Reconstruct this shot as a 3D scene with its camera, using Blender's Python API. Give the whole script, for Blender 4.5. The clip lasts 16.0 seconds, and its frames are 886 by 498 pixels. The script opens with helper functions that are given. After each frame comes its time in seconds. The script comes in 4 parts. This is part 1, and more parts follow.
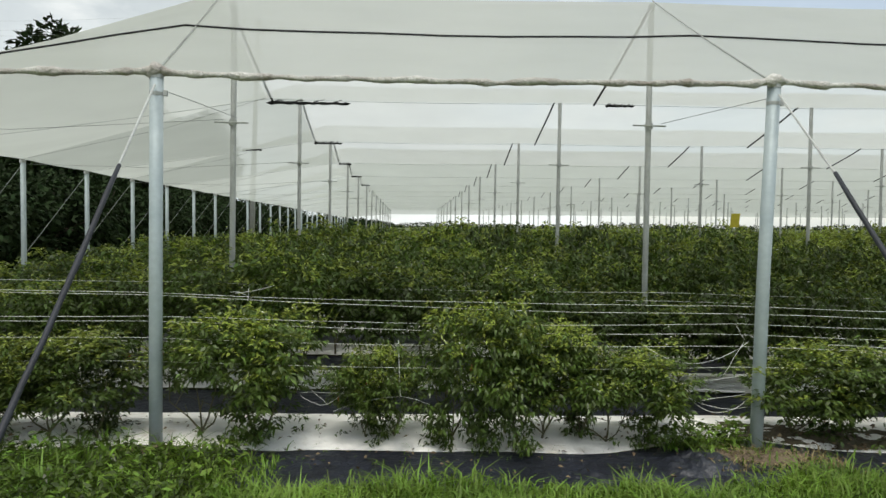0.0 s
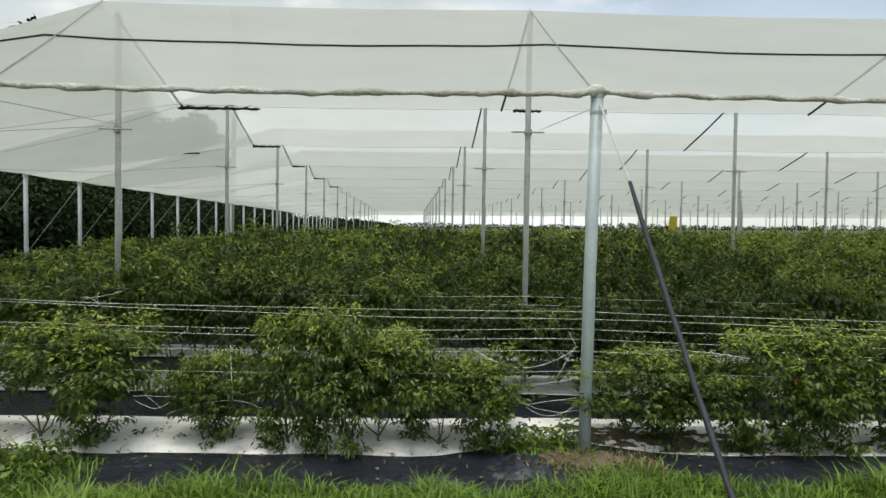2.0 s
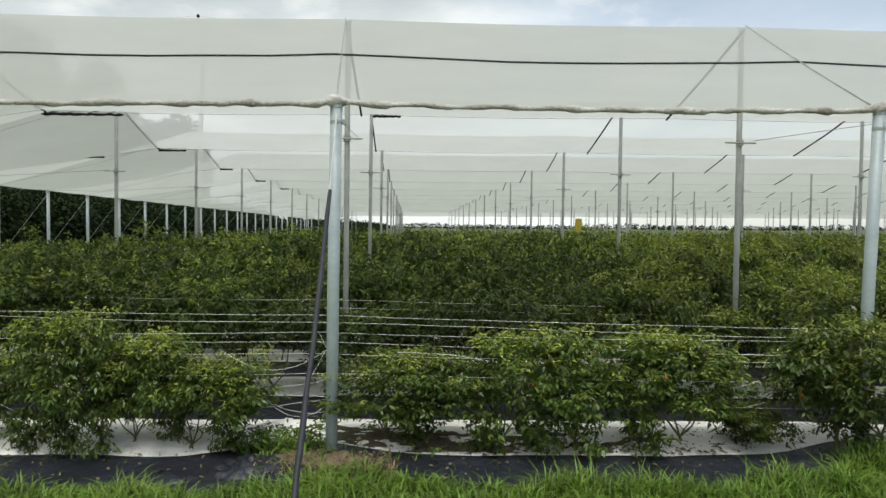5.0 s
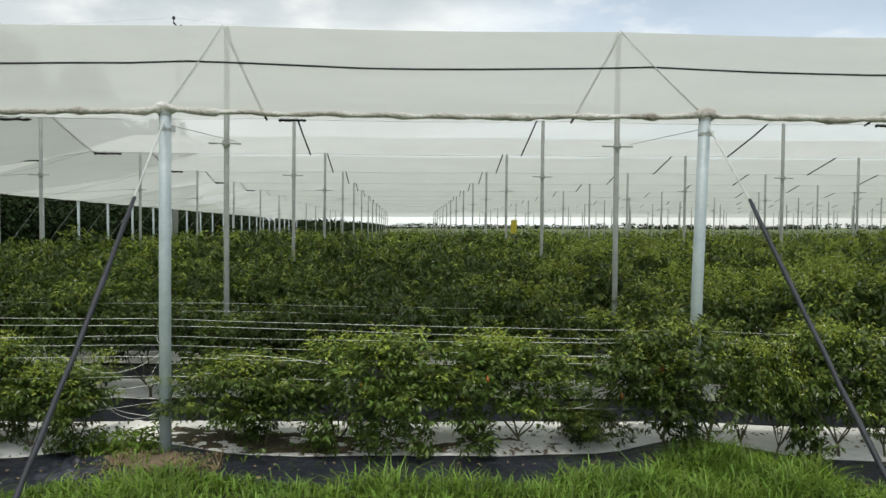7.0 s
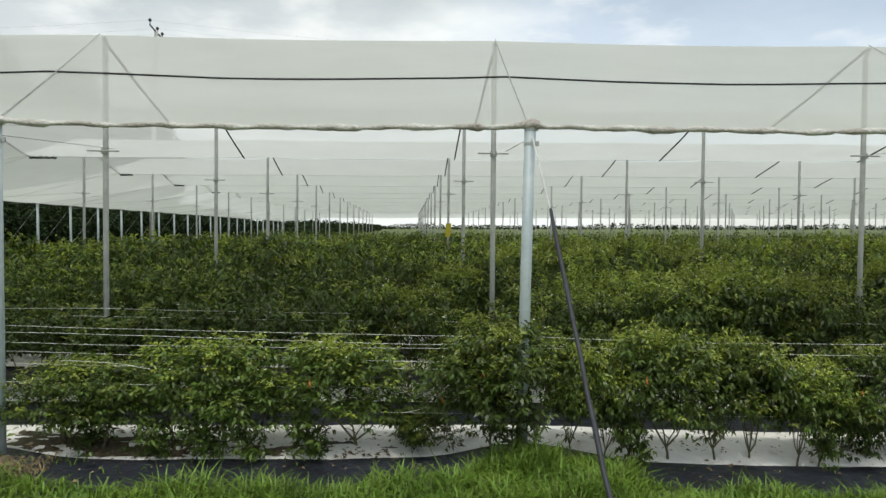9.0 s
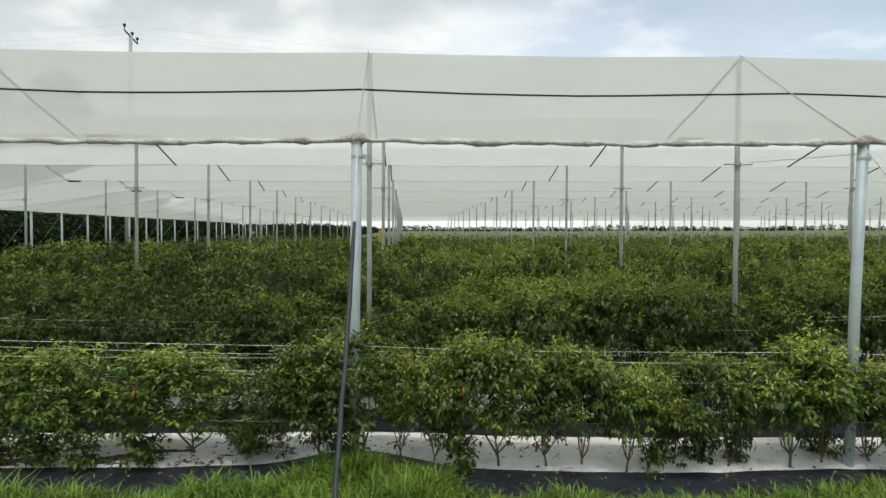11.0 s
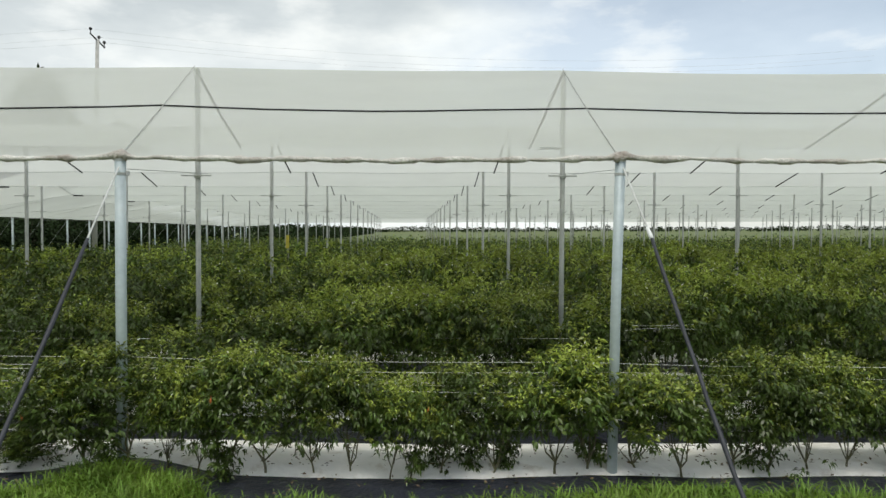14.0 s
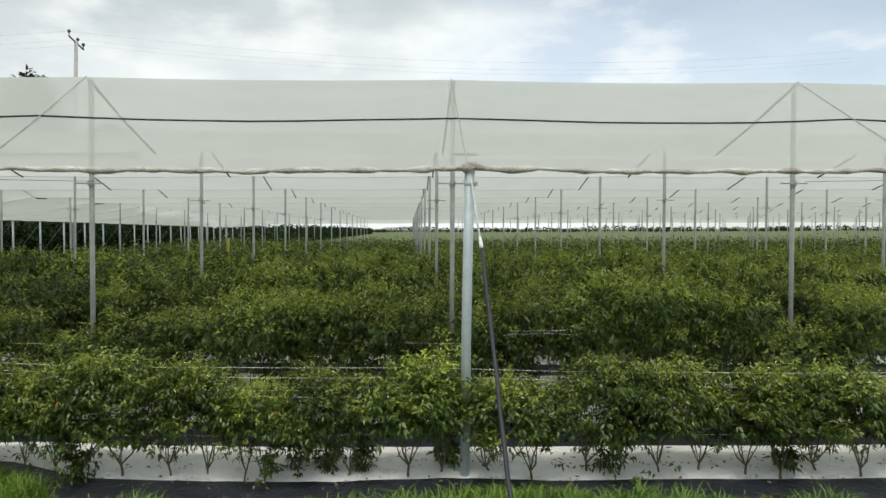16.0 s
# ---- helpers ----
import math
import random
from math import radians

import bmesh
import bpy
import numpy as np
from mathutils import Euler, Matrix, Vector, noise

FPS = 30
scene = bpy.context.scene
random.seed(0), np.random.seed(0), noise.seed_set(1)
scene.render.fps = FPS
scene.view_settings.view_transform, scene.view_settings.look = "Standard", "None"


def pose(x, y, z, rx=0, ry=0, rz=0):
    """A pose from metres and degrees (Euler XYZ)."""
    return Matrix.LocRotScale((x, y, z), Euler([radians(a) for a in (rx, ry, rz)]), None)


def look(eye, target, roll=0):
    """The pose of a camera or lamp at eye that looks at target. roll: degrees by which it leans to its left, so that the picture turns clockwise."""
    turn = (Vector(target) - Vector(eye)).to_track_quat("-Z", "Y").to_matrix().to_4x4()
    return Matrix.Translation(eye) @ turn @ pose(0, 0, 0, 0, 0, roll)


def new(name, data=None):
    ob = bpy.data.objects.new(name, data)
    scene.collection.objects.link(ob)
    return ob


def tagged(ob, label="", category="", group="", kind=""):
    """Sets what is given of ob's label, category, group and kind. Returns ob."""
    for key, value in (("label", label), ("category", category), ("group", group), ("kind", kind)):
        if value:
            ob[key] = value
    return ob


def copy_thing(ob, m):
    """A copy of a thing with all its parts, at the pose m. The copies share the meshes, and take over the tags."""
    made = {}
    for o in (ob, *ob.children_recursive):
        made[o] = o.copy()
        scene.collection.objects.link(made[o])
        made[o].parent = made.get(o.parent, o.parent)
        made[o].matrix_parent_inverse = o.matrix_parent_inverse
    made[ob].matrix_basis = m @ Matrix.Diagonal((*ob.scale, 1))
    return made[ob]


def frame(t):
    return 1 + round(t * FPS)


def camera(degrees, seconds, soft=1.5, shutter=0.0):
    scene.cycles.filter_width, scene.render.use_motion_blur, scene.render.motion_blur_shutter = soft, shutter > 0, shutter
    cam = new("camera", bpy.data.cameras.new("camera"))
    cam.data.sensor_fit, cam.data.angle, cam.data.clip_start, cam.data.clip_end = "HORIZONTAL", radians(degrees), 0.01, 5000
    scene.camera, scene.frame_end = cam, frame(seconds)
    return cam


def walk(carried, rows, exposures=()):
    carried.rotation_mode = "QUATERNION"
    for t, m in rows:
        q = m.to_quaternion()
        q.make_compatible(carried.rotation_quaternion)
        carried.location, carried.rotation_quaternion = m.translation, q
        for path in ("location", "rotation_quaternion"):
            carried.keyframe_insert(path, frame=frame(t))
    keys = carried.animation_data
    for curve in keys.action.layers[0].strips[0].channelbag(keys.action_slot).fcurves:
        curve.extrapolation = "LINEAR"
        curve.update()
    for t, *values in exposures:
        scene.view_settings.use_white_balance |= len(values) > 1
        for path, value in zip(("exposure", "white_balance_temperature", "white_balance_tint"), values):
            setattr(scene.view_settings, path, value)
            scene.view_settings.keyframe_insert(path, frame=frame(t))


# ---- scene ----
cam = camera(65.3, 16.0, soft=1.5)
# seconds, place, yaw, pitch, roll
PATH = [
    (0.0, 2.413, -6.190, 2.114, -2.73, -1.94, 0.40),
    (0.5, 2.804, -6.241, 2.137, -2.73, -1.93, 0.40),
    (1.0, 3.196, -6.291, 2.157, -2.73, -1.92, 0.40),
    (1.5, 3.590, -6.342, 2.174, -2.72, -1.91, 0.40),
    (2.0, 3.985, -6.392, 2.188, -2.72, -1.92, 0.39),
    (2.5, 4.382, -6.442, 2.200, -2.72, -1.92, 0.39),
    (3.0, 4.782, -6.492, 2.212, -2.72, -1.91, 0.38),
    (3.5, 5.185, -6.542, 2.223, -2.72, -1.91, 0.37),
    (4.0, 5.592, -6.591, 2.235, -2.72, -1.90, 0.37),
    (6.5, 7.652, -6.837, 2.294, -2.87, -1.88, 0.12),
    (7.0, 8.070, -6.890, 2.309, -2.87, -1.88, 0.11),
    (7.5, 8.494, -6.947, 2.326, -2.88, -1.87, 0.10),
    (8.0, 8.923, -7.006, 2.345, -2.89, -1.87, 0.09),
    (8.5, 9.359, -7.065, 2.367, -2.90, -1.86, 0.08),
    (9.0, 9.799, -7.124, 2.391, -2.91, -1.85, 0.08),
    (11.5, 12.020, -7.406, 2.515, -3.02, -1.67, -0.13),
    (12.0, 12.458, -7.463, 2.539, -3.02, -1.67, -0.13),
    (12.5, 12.891, -7.522, 2.563, -3.01, -1.66, -0.14),
    (13.0, 13.318, -7.582, 2.587, -3.00, -1.66, -0.15),
    (13.5, 13.741, -7.646, 2.610, -2.99, -1.65, -0.16),
    (14.0, 14.162, -7.711, 2.634, -2.99, -1.65, -0.17),
    (14.5, 14.583, -7.779, 2.657, -2.98, -1.65, -0.17),
    (15.0, 15.003, -7.848, 2.681, -2.98, -1.64, -0.18),
    (15.5, 15.423, -7.918, 2.704, -2.98, -1.64, -0.18),
    (16.0, 15.844, -7.988, 2.728, -2.98, -1.64, -0.18),
]
walk(cam, [(t, pose(x, y, z, 90 + pitch, 0, yaw) @ pose(0, 0, 0, 0, 0, roll)) for t, x, y, z, yaw, pitch, roll in PATH],
     [(0.0, 0.0, 6620, 7.0), (16.0, 0.0, 6620, 7.0)])

# ---------------------------------------------------------------- world and light
world = bpy.data.worlds.new("overcast_sky")
scene.world = world
world.use_nodes = True
wn, wl = world.node_tree.nodes, world.node_tree.links
for n in list(wn):
    wn.remove(n)


def wnode(kind, **kw):
    n = wn.new(kind)
    for k, v in kw.items():
        n.inputs[k].default_value = v
    return n


SUN_UP, SUN_TURN = radians(66), radians(188)
sky = wnode("ShaderNodeTexSky")
sky.sky_type, sky.sun_disc, sky.sun_elevation, sky.sun_rotation = "NISHITA", False, SUN_UP, SUN_TURN
coord = wnode("ShaderNodeTexCoord")
stretch = wnode("ShaderNodeMapping")
stretch.inputs["Scale"].default_value = (1.0, 1.0, 2.6)
stretch.inputs["Location"].default_value = (0.35, 0.2, 0.1)
broad = wnode("ShaderNodeTexNoise", Scale=1.9, Detail=7.0, Roughness=0.5)
fine = wnode("ShaderNodeTexNoise", Scale=2.8, Detail=8.0, Roughness=0.5)
cover = wnode("ShaderNodeValToRGB")
cover.color_ramp.elements[0].position, cover.color_ramp.elements[0].color = 0.34, (0.50, 0.50, 0.50, 1)
cover.color_ramp.elements[1].position, cover.color_ramp.elements[1].color = 0.56, (1, 1, 1, 1)
shade = wnode("ShaderNodeValToRGB")
shade.color_ramp.elements[0].position, shade.color_ramp.elements[0].color = 0.34, (5.3, 5.8, 6.2, 1)
shade.color_ramp.elements[1].position, shade.color_ramp.elements[1].color = 0.62, (8.6, 8.95, 9.15, 1)
blend = wnode("ShaderNodeMixRGB")
back = wnode("ShaderNodeBackground", Strength=0.117)
out = wnode("ShaderNodeOutputWorld")
wl.new(coord.outputs["Generated"], stretch.inputs["Vector"])
wl.new(stretch.outputs["Vector"], broad.inputs["Vector"])
wl.new(stretch.outputs["Vector"], fine.inputs["Vector"])
split, thin, heavy = wnode("ShaderNodeSeparateXYZ"), wnode("ShaderNodeMath"), wnode("ShaderNodeMath")
wl.new(coord.outputs["Generated"], split.inputs["Vector"])
for n, slope, source in ((thin, -0.55, broad), (heavy, 0.30, fine)):      # the cover thins out towards +x
    n.operation = "MULTIPLY_ADD"
    n.inputs[1].default_value = slope
    wl.new(split.outputs["X"], n.inputs[0])
    wl.new(source.outputs["Fac"], n.inputs[2])
wl.new(thin.outputs["Value"], cover.inputs["Fac"])
wl.new(heavy.outputs["Value"], shade.inputs["Fac"])
wl.new(cover.outputs["Color"], blend.inputs["Fac"])
clear = wnode("ShaderNodeVectorMath")                  # thin high haze brightens the blue
clear.operation = "SCALE"
clear.inputs["Scale"].default_value = 1.35
wl.new(sky.outputs["Color"], clear.inputs[0])
wl.new(clear.outputs["Vector"], blend.inputs["Color1"])
wl.new(shade.outputs["Color"], blend.inputs["Color2"])
rise, glow = wnode("ShaderNodeMapRange"), wnode("ShaderNodeVectorMath")
rise.inputs["From Min"].default_value, rise.inputs["From Max"].default_value = 0.02, 0.45
rise.inputs["To Min"].default_value, rise.inputs["To Max"].default_value = 1.08, 0.93
glow.operation = "SCALE"
wl.new(split.outputs["Z"], rise.inputs["Value"])
puffs, puff_edge, heap_up = wnode("ShaderNodeTexNoise", Scale=5.5, Detail=7.0, Roughness=0.55), wnode("ShaderNodeValToRGB"), wnode("ShaderNodeMixRGB", Color2=(9.1, 9.25, 9.3, 1))
puff_edge.color_ramp.elements[0].position, puff_edge.color_ramp.elements[1].position = 0.54, 0.66
puff_edge.color_ramp.elements[1].color = (0.5, 0.5, 0.5, 1)
wl.new(stretch.outputs["Vector"], puffs.inputs["Vector"])
wl.new(puffs.outputs["Fac"], puff_edge.inputs["Fac"])
wl.new(puff_edge.outputs["Color"], heap_up.inputs["Fac"])
wl.new(blend.outputs["Color"], heap_up.inputs["Color1"])
wl.new(heap_up.outputs["Color"], glow.inputs[0])
wl.new(rise.outputs["Result"], glow.inputs["Scale"])
wl.new(glow.outputs["Vector"], back.inputs["Color"])
wl.new(back.outputs["Background"], out.inputs["Surface"])

sun_data = bpy.data.lights.new("sun", "SUN")
sun_data.energy, sun_data.angle, sun_data.color = 2.3, radians(24), (1.0, 0.96, 0.9)
sun = new("sun", sun_data)
sun.matrix_world = look((8, -27, 62), (12, 0, 0))
scene.view_settings.exposure = 0.0


# ---------------------------------------------------------------- materials
def material(name, colour, rough=0.7, metal=0.0, spread=0.25, scale=8.0, bump=0.0, second=None, fine_scale=60.0, island=0.0, translucent=0.0,
             spec=0.4, obj_random=0.0, stain=None):
    """A surface with a coarse and a fine variation of its colour, and relief."""
    m = bpy.data.materials.new(name)
    m.use_nodes = True
    n, l = m.node_tree.nodes, m.node_tree.links
    b = n["Principled BSDF"]
    b.inputs["Roughness"].default_value, b.inputs["Metallic"].default_value = rough, metal
    b.inputs["Specular IOR Level"].default_value = spec
    tc = n.new("ShaderNodeTexCoord")
    a1, a2 = n.new("ShaderNodeTexNoise"), n.new("ShaderNodeTexNoise")
    a1.inputs["Scale"].default_value, a1.inputs["Detail"].default_value = scale, 5
    a2.inputs["Scale"].default_value, a2.inputs["Detail"].default_value = fine_scale, 4
    for a in (a1, a2):
        l.new(tc.outputs["Object"], a.inputs["Vector"])
    ramp = n.new("ShaderNodeValToRGB")
    c2 = second or tuple(c * (1 - spread) for c in colour)
    ramp.color_ramp.elements[0].position, ramp.color_ramp.elements[1].position = 0.36, 0.66
    ramp.color_ramp.elements[0].color, ramp.color_ramp.elements[1].color = (*c2, 1), (*colour, 1)
    l.new(a1.outputs["Fac"], ramp.inputs["Fac"])
    hsv = n.new("ShaderNodeHueSaturation")
    l.new(ramp.outputs["Color"], hsv.inputs["Color"])
    val = n.new("ShaderNodeMapRange")
    val.inputs["To Min"].default_value, val.inputs["To Max"].default_value = 1 - spread * 0.8, 1 + spread * 0.8
    l.new(a2.outputs["Fac"], val.inputs["Value"])
    value = val.outputs["Result"]
    if island or obj_random:
        geo = n.new("ShaderNodeNewGeometry") if island else n.new("ShaderNodeObjectInfo")
        src = geo.outputs["Random Per Island"] if island else geo.outputs["Random"]
        mr = n.new("ShaderNodeMapRange")
        k = island or obj_random
        mr.inputs["To Min"].default_value, mr.inputs["To Max"].default_value = 1 - k, 1 + k
        l.new(src, mr.inputs["Value"])
        mul = n.new("ShaderNodeMath")
        mul.operation = "MULTIPLY"
        l.new(value, mul.inputs[0])
        l.new(mr.outputs["Result"], mul.inputs[1])
        value = mul.outputs["Value"]
        if island and obj_random:
            info, orr, om = n.new("ShaderNodeObjectInfo"), n.new("ShaderNodeMapRange"), n.new("ShaderNodeMath")
            om.operation = "MULTIPLY"
            orr.inputs["To Min"].default_value, orr.inputs["To Max"].default_value = 1 - obj_random, 1 + obj_random
            l.new(info.outputs["Random"], orr.inputs["Value"])
            l.new(value, om.inputs[0])
            l.new(orr.outputs["Result"], om.inputs[1])
            value = om.outputs["Value"]
        hr = n.new("ShaderNodeMapRange")
        hr.inputs["To Min"].default_value, hr.inputs["To Max"].default_value = 0.5 - 0.03 * k, 0.5 + 0.025 * k
        l.new(src, hr.inputs["Value"])
        l.new(hr.outputs["Result"], hsv.inputs["Hue"])
    l.new(value, hsv.inputs["Value"])
    l.new(hsv.outputs["Color"], b.inputs["Base Color"])
    if stain:                                             # dried mud in patches and streaks
        patch, edge, mud = n.new("ShaderNodeTexNoise"), n.new("ShaderNodeValToRGB"), n.new("ShaderNodeMixRGB")
        patch.inputs["Scale"].default_value, patch.inputs["Detail"].default_value, patch.inputs["Roughness"].default_value = 2.3, 9, 0.68
        edge.color_ramp.elements[0].position, edge.color_ramp.elements[1].position = 0.56, 0.77
        edge.color_ramp.elements[1].color = (0.75, 0.75, 0.75, 1)
        mud.inputs["Color2"].default_value = (*stain, 1)
        l.new(tc.outputs["Object"], patch.inputs["Vector"])
        l.new(patch.outputs["Fac"], edge.inputs["Fac"])
        l.new(edge.outputs["Color"], mud.inputs["Fac"])
        l.new(hsv.outputs["Color"], mud.inputs["Color1"])
        l.new(mud.outputs["Color"], b.inputs["Base Color"])
    if bump:
        bp = n.new("ShaderNodeBump")
        bp.inputs["Strength"].default_value, bp.inputs["Distance"].default_value = 1.0, bump
        l.new(a2.outputs["Fac"], bp.inputs["Height"])
        l.new(bp.outputs["Normal"], b.inputs["Normal"])
    if translucent:
        tr, mix = n.new("ShaderNodeBsdfTranslucent"), n.new("ShaderNodeMixShader")
        mix.inputs["Fac"].default_value = translucent
        l.new(hsv.outputs["Color"], tr.inputs["Color"])
        l.new(b.outputs["BSDF"], mix.inputs[1])
        l.new(tr.outputs["BSDF"], mix.inputs[2])
        l.new(mix.outputs["Shader"], n["Material Output"].inputs["Surface"])
    return m


def net_material(name, open_share, colour, through_share=0.5):
    """Woven plastic net: part of the light goes straight through its holes, the rest is scattered."""
    m = bpy.data.materials.new(name)
    m.use_nodes = True
    n, l = m.node_tree.nodes, m.node_tree.links
    n.remove(n["Principled BSDF"])
    tc, a1, a2 = n.new("ShaderNodeTexCoord"), n.new("ShaderNodeTexNoise"), n.new("ShaderNodeTexNoise")
    a1.inputs["Scale"].default_value, a1.inputs["Detail"].default_value = 0.35, 5
    a2.inputs["Scale"].default_value, a2.inputs["Detail"].default_value = 3.0, 6
    mp = n.new("ShaderNodeMapping")
    mp.inputs["Scale"].default_value = (0.25, 0.5, 0.5)
    l.new(tc.outputs["Object"], mp.inputs["Vector"])
    l.new(tc.outputs["Object"], a1.inputs["Vector"])
    l.new(mp.outputs["Vector"], a2.inputs["Vector"])
    ramp = n.new("ShaderNodeValToRGB")
    ramp.color_ramp.elements[0].position, ramp.color_ramp.elements[1].position = 0.3, 0.7
    ramp.color_ramp.elements[0].color = (*(c * 0.94 for c in colour), 1)
    ramp.color_ramp.elements[1].color = (*colour, 1)
    l.new(a2.outputs["Fac"], ramp.inputs["Fac"])
    share = n.new("ShaderNodeMapRange")
    share.inputs["To Min"].default_value, share.inputs["To Max"].default_value = open_share - 0.07, open_share + 0.07
    l.new(a1.outputs["Fac"], share.inputs["Value"])
    d, t, x = n.new("ShaderNodeBsdfDiffuse"), n.new("ShaderNodeBsdfTranslucent"), n.new("ShaderNodeBsdfTransparent")
    m1, m2 = n.new("ShaderNodeMixShader"), n.new("ShaderNodeMixShader")
    m1.inputs["Fac"].default_value = through_share
    l.new(ramp.outputs["Color"], d.inputs["Color"])
    l.new(ramp.outputs["Color"], t.inputs["Color"])
    l.new(d.outputs["BSDF"], m1.inputs[1])
    l.new(t.outputs["BSDF"], m1.inputs[2])
    l.new(share.outputs["Result"], m2.inputs["Fac"])
    l.new(m1.outputs["Shader"], m2.inputs[1])
    l.new(x.outputs["BSDF"], m2.inputs[2])
    l.new(m2.outputs["Shader"], n["Material Output"].inputs["Surface"])
    return m


# one net in six tones: each slope's light or shade is set in its colour
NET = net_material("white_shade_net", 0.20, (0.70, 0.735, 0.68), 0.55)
NET_FRONT = net_material("brightened_front_net", 0.29, (0.73, 0.755, 0.705), 0.55)
NET_MID = net_material("mid_bright_net", 0.34, (0.77, 0.79, 0.75), 0.57)
NET_SIDE = net_material("toned_side_net", 0.13, (0.715, 0.745, 0.69), 0.56)
NET_BACK = net_material("toned_side_back_net", 0.20, (0.67, 0.705, 0.65), 0.54)
NET_AWAY = net_material("brightened_away_net", 0.30, (0.87, 0.89, 0.85), 0.60)
ROLL = material("bunched_net_edge", (0.66, 0.645, 0.605), 0.9, spread=0.35, scale=3, fine_scale=30, bump=0.03, second=(0.34, 0.305, 0.27))
STEEL = material("galvanised_steel", (0.46, 0.52, 0.53), 0.58, 0.2, spread=0.14, scale=3, fine_scale=26, second=(0.37, 0.43, 0.45))
STEEL_OLD = material("weathered_galvanised_steel", (0.53, 0.54, 0.53), 0.6, 0.25, spread=0.2, scale=4, fine_scale=30)
BLACK_ROPE = material("black_rope", (0.018, 0.018, 0.02), 0.8, spread=0.3)
DARK_SLEEVE = material("dark_plastic_sleeve", (0.03, 0.033, 0.042), 0.55, spread=0.35, scale=6, bump=0.004)
PALE_SLEEVE = material("pale_guy_cable", (0.42, 0.44, 0.44), 0.6, 0.2, spread=0.2)
WHITE_SLEEVE = material("white_plastic_sleeve", (0.72, 0.73, 0.72), 0.5, spread=0.2, scale=9)
PALE_CABLE = material("pale_upper_cable", (0.55, 0.56, 0.54), 0.7, spread=0.2)
LASHING = material("grey_lashing_rope", (0.42, 0.43, 0.40), 0.9, spread=0.3, scale=6, fine_scale=30, second=(0.30, 0.30, 0.28))
CABLE = material("grey_wire", (0.30, 0.31, 0.31), 0.5, 0.4, spread=0.2)
CORD = material("white_cord", (0.92, 0.92, 0.88), 0.8, spread=0.15, scale=3, fine_scale=12)
WHITE_FILM = material("white_mulch_film", (0.93, 0.92, 0.89), 0.6, spread=0.12, scale=1.1, fine_scale=7, bump=0.035, second=(0.87, 0.85, 0.80), stain=(0.42, 0.345, 0.235))
BLACK_FILM = material("black_ground_cloth", (0.026, 0.030, 0.042), 0.42, spread=0.4, scale=2.2, fine_scale=11, bump=0.03, second=(0.016, 0.018, 0.024))
DARK_SOIL = material("damp_soil", (0.12, 0.108, 0.066), 0.92, spread=0.45, scale=6, fine_scale=35, bump=0.03, second=(0.09, 0.07, 0.045))
SOIL = material("bare_soil", (0.20, 0.15, 0.10), 0.95, spread=0.4, scale=5, fine_scale=40, bump=0.03)
FIELD = material("green_field_ground", (0.095, 0.14, 0.04), 0.95, spread=0.3, scale=0.05, fine_scale=1.2, bump=0.05, second=(0.12, 0.13, 0.05))
GRASS = material("grass_blades", (0.195, 0.305, 0.042), 0.55, spread=0.25, scale=1.6, fine_scale=9, island=0.4, translucent=0.35, second=(0.13, 0.225, 0.032))
# dark leaves inside, pale young ones on top: part of the shading is colour
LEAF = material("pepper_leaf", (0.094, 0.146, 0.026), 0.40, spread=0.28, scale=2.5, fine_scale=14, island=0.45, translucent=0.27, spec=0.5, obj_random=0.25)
LEAF_YOUNG_LIT = material("young_lit_pepper_leaf", (0.32, 0.39, 0.066), 0.38, spread=0.25, scale=3, fine_scale=14, island=0.35, translucent=0.38, spec=0.5, obj_random=0.25)
STRAW = material("withered_grass", (0.34, 0.27, 0.14), 0.8, spread=0.3, scale=3, island=0.35, translucent=0.2)
FLOWER = material("white_pepper_flower", (0.75, 0.76, 0.70), 0.6, spread=0.1)
LITTER = material("dry_leaf", (0.22, 0.165, 0.095), 0.85, spread=0.4, scale=4, island=0.4)
STEM = material("pepper_stem", (0.12, 0.105, 0.072), 0.8, spread=0.35, scale=20, second=(0.12, 0.12, 0.05))
FRUIT_RED = material("ripe_pepper", (0.30, 0.03, 0.012), 0.4, spread=0.25, scale=10)
FRUIT_ORANGE = material("ripening_pepper", (0.36, 0.10, 0.018), 0.4, spread=0.25, scale=10)
TREE_LEAF = material("tree_leaf", (0.026, 0.044, 0.015), 0.75, spread=0.3, scale=0.6, fine_scale=3, island=0.5, translucent=0.12, spec=0.12)
BARK = material("tree_bark", (0.12, 0.10, 0.075), 0.9, spread=0.35, scale=3, fine_scale=25, bump=0.03)
CONCRETE = material("concrete", (0.48, 0.47, 0.44), 0.9, spread=0.2, scale=2, fine_scale=22, bump=0.01)
PORCELAIN = material("dark_insulator", (0.03, 0.028, 0.03), 0.3)
YELLOW = material("yellow_trap_sheet", (0.62, 0.52, 0.05), 0.5, spread=0.15, scale=6)
STAKE = material("grey_wooden_stake", (0.38, 0.36, 0.31), 0.85, spread=0.3, scale=12, fine_scale=50)


# ---------------------------------------------------------------- building blocks
def thing(name, place, label, category, group="", kind=""):
    ob = new(name)
    ob.empty_display_size = 0.1
    ob.matrix_world = Matrix.Translation(place)
    return tagged(ob, label, category, group, kind)


def mesh_of(name, bm, mats, smooth=False):
    me = bpy.data.meshes.new(name)
    bm.normal_update()
    bm.to_mesh(me)
    bm.free()
    for m in mats if isinstance(mats, (list, tuple)) else [mats]:
        me.materials.append(m)
    if smooth:
        for p in me.polygons:
            p.use_smooth = True
    return me


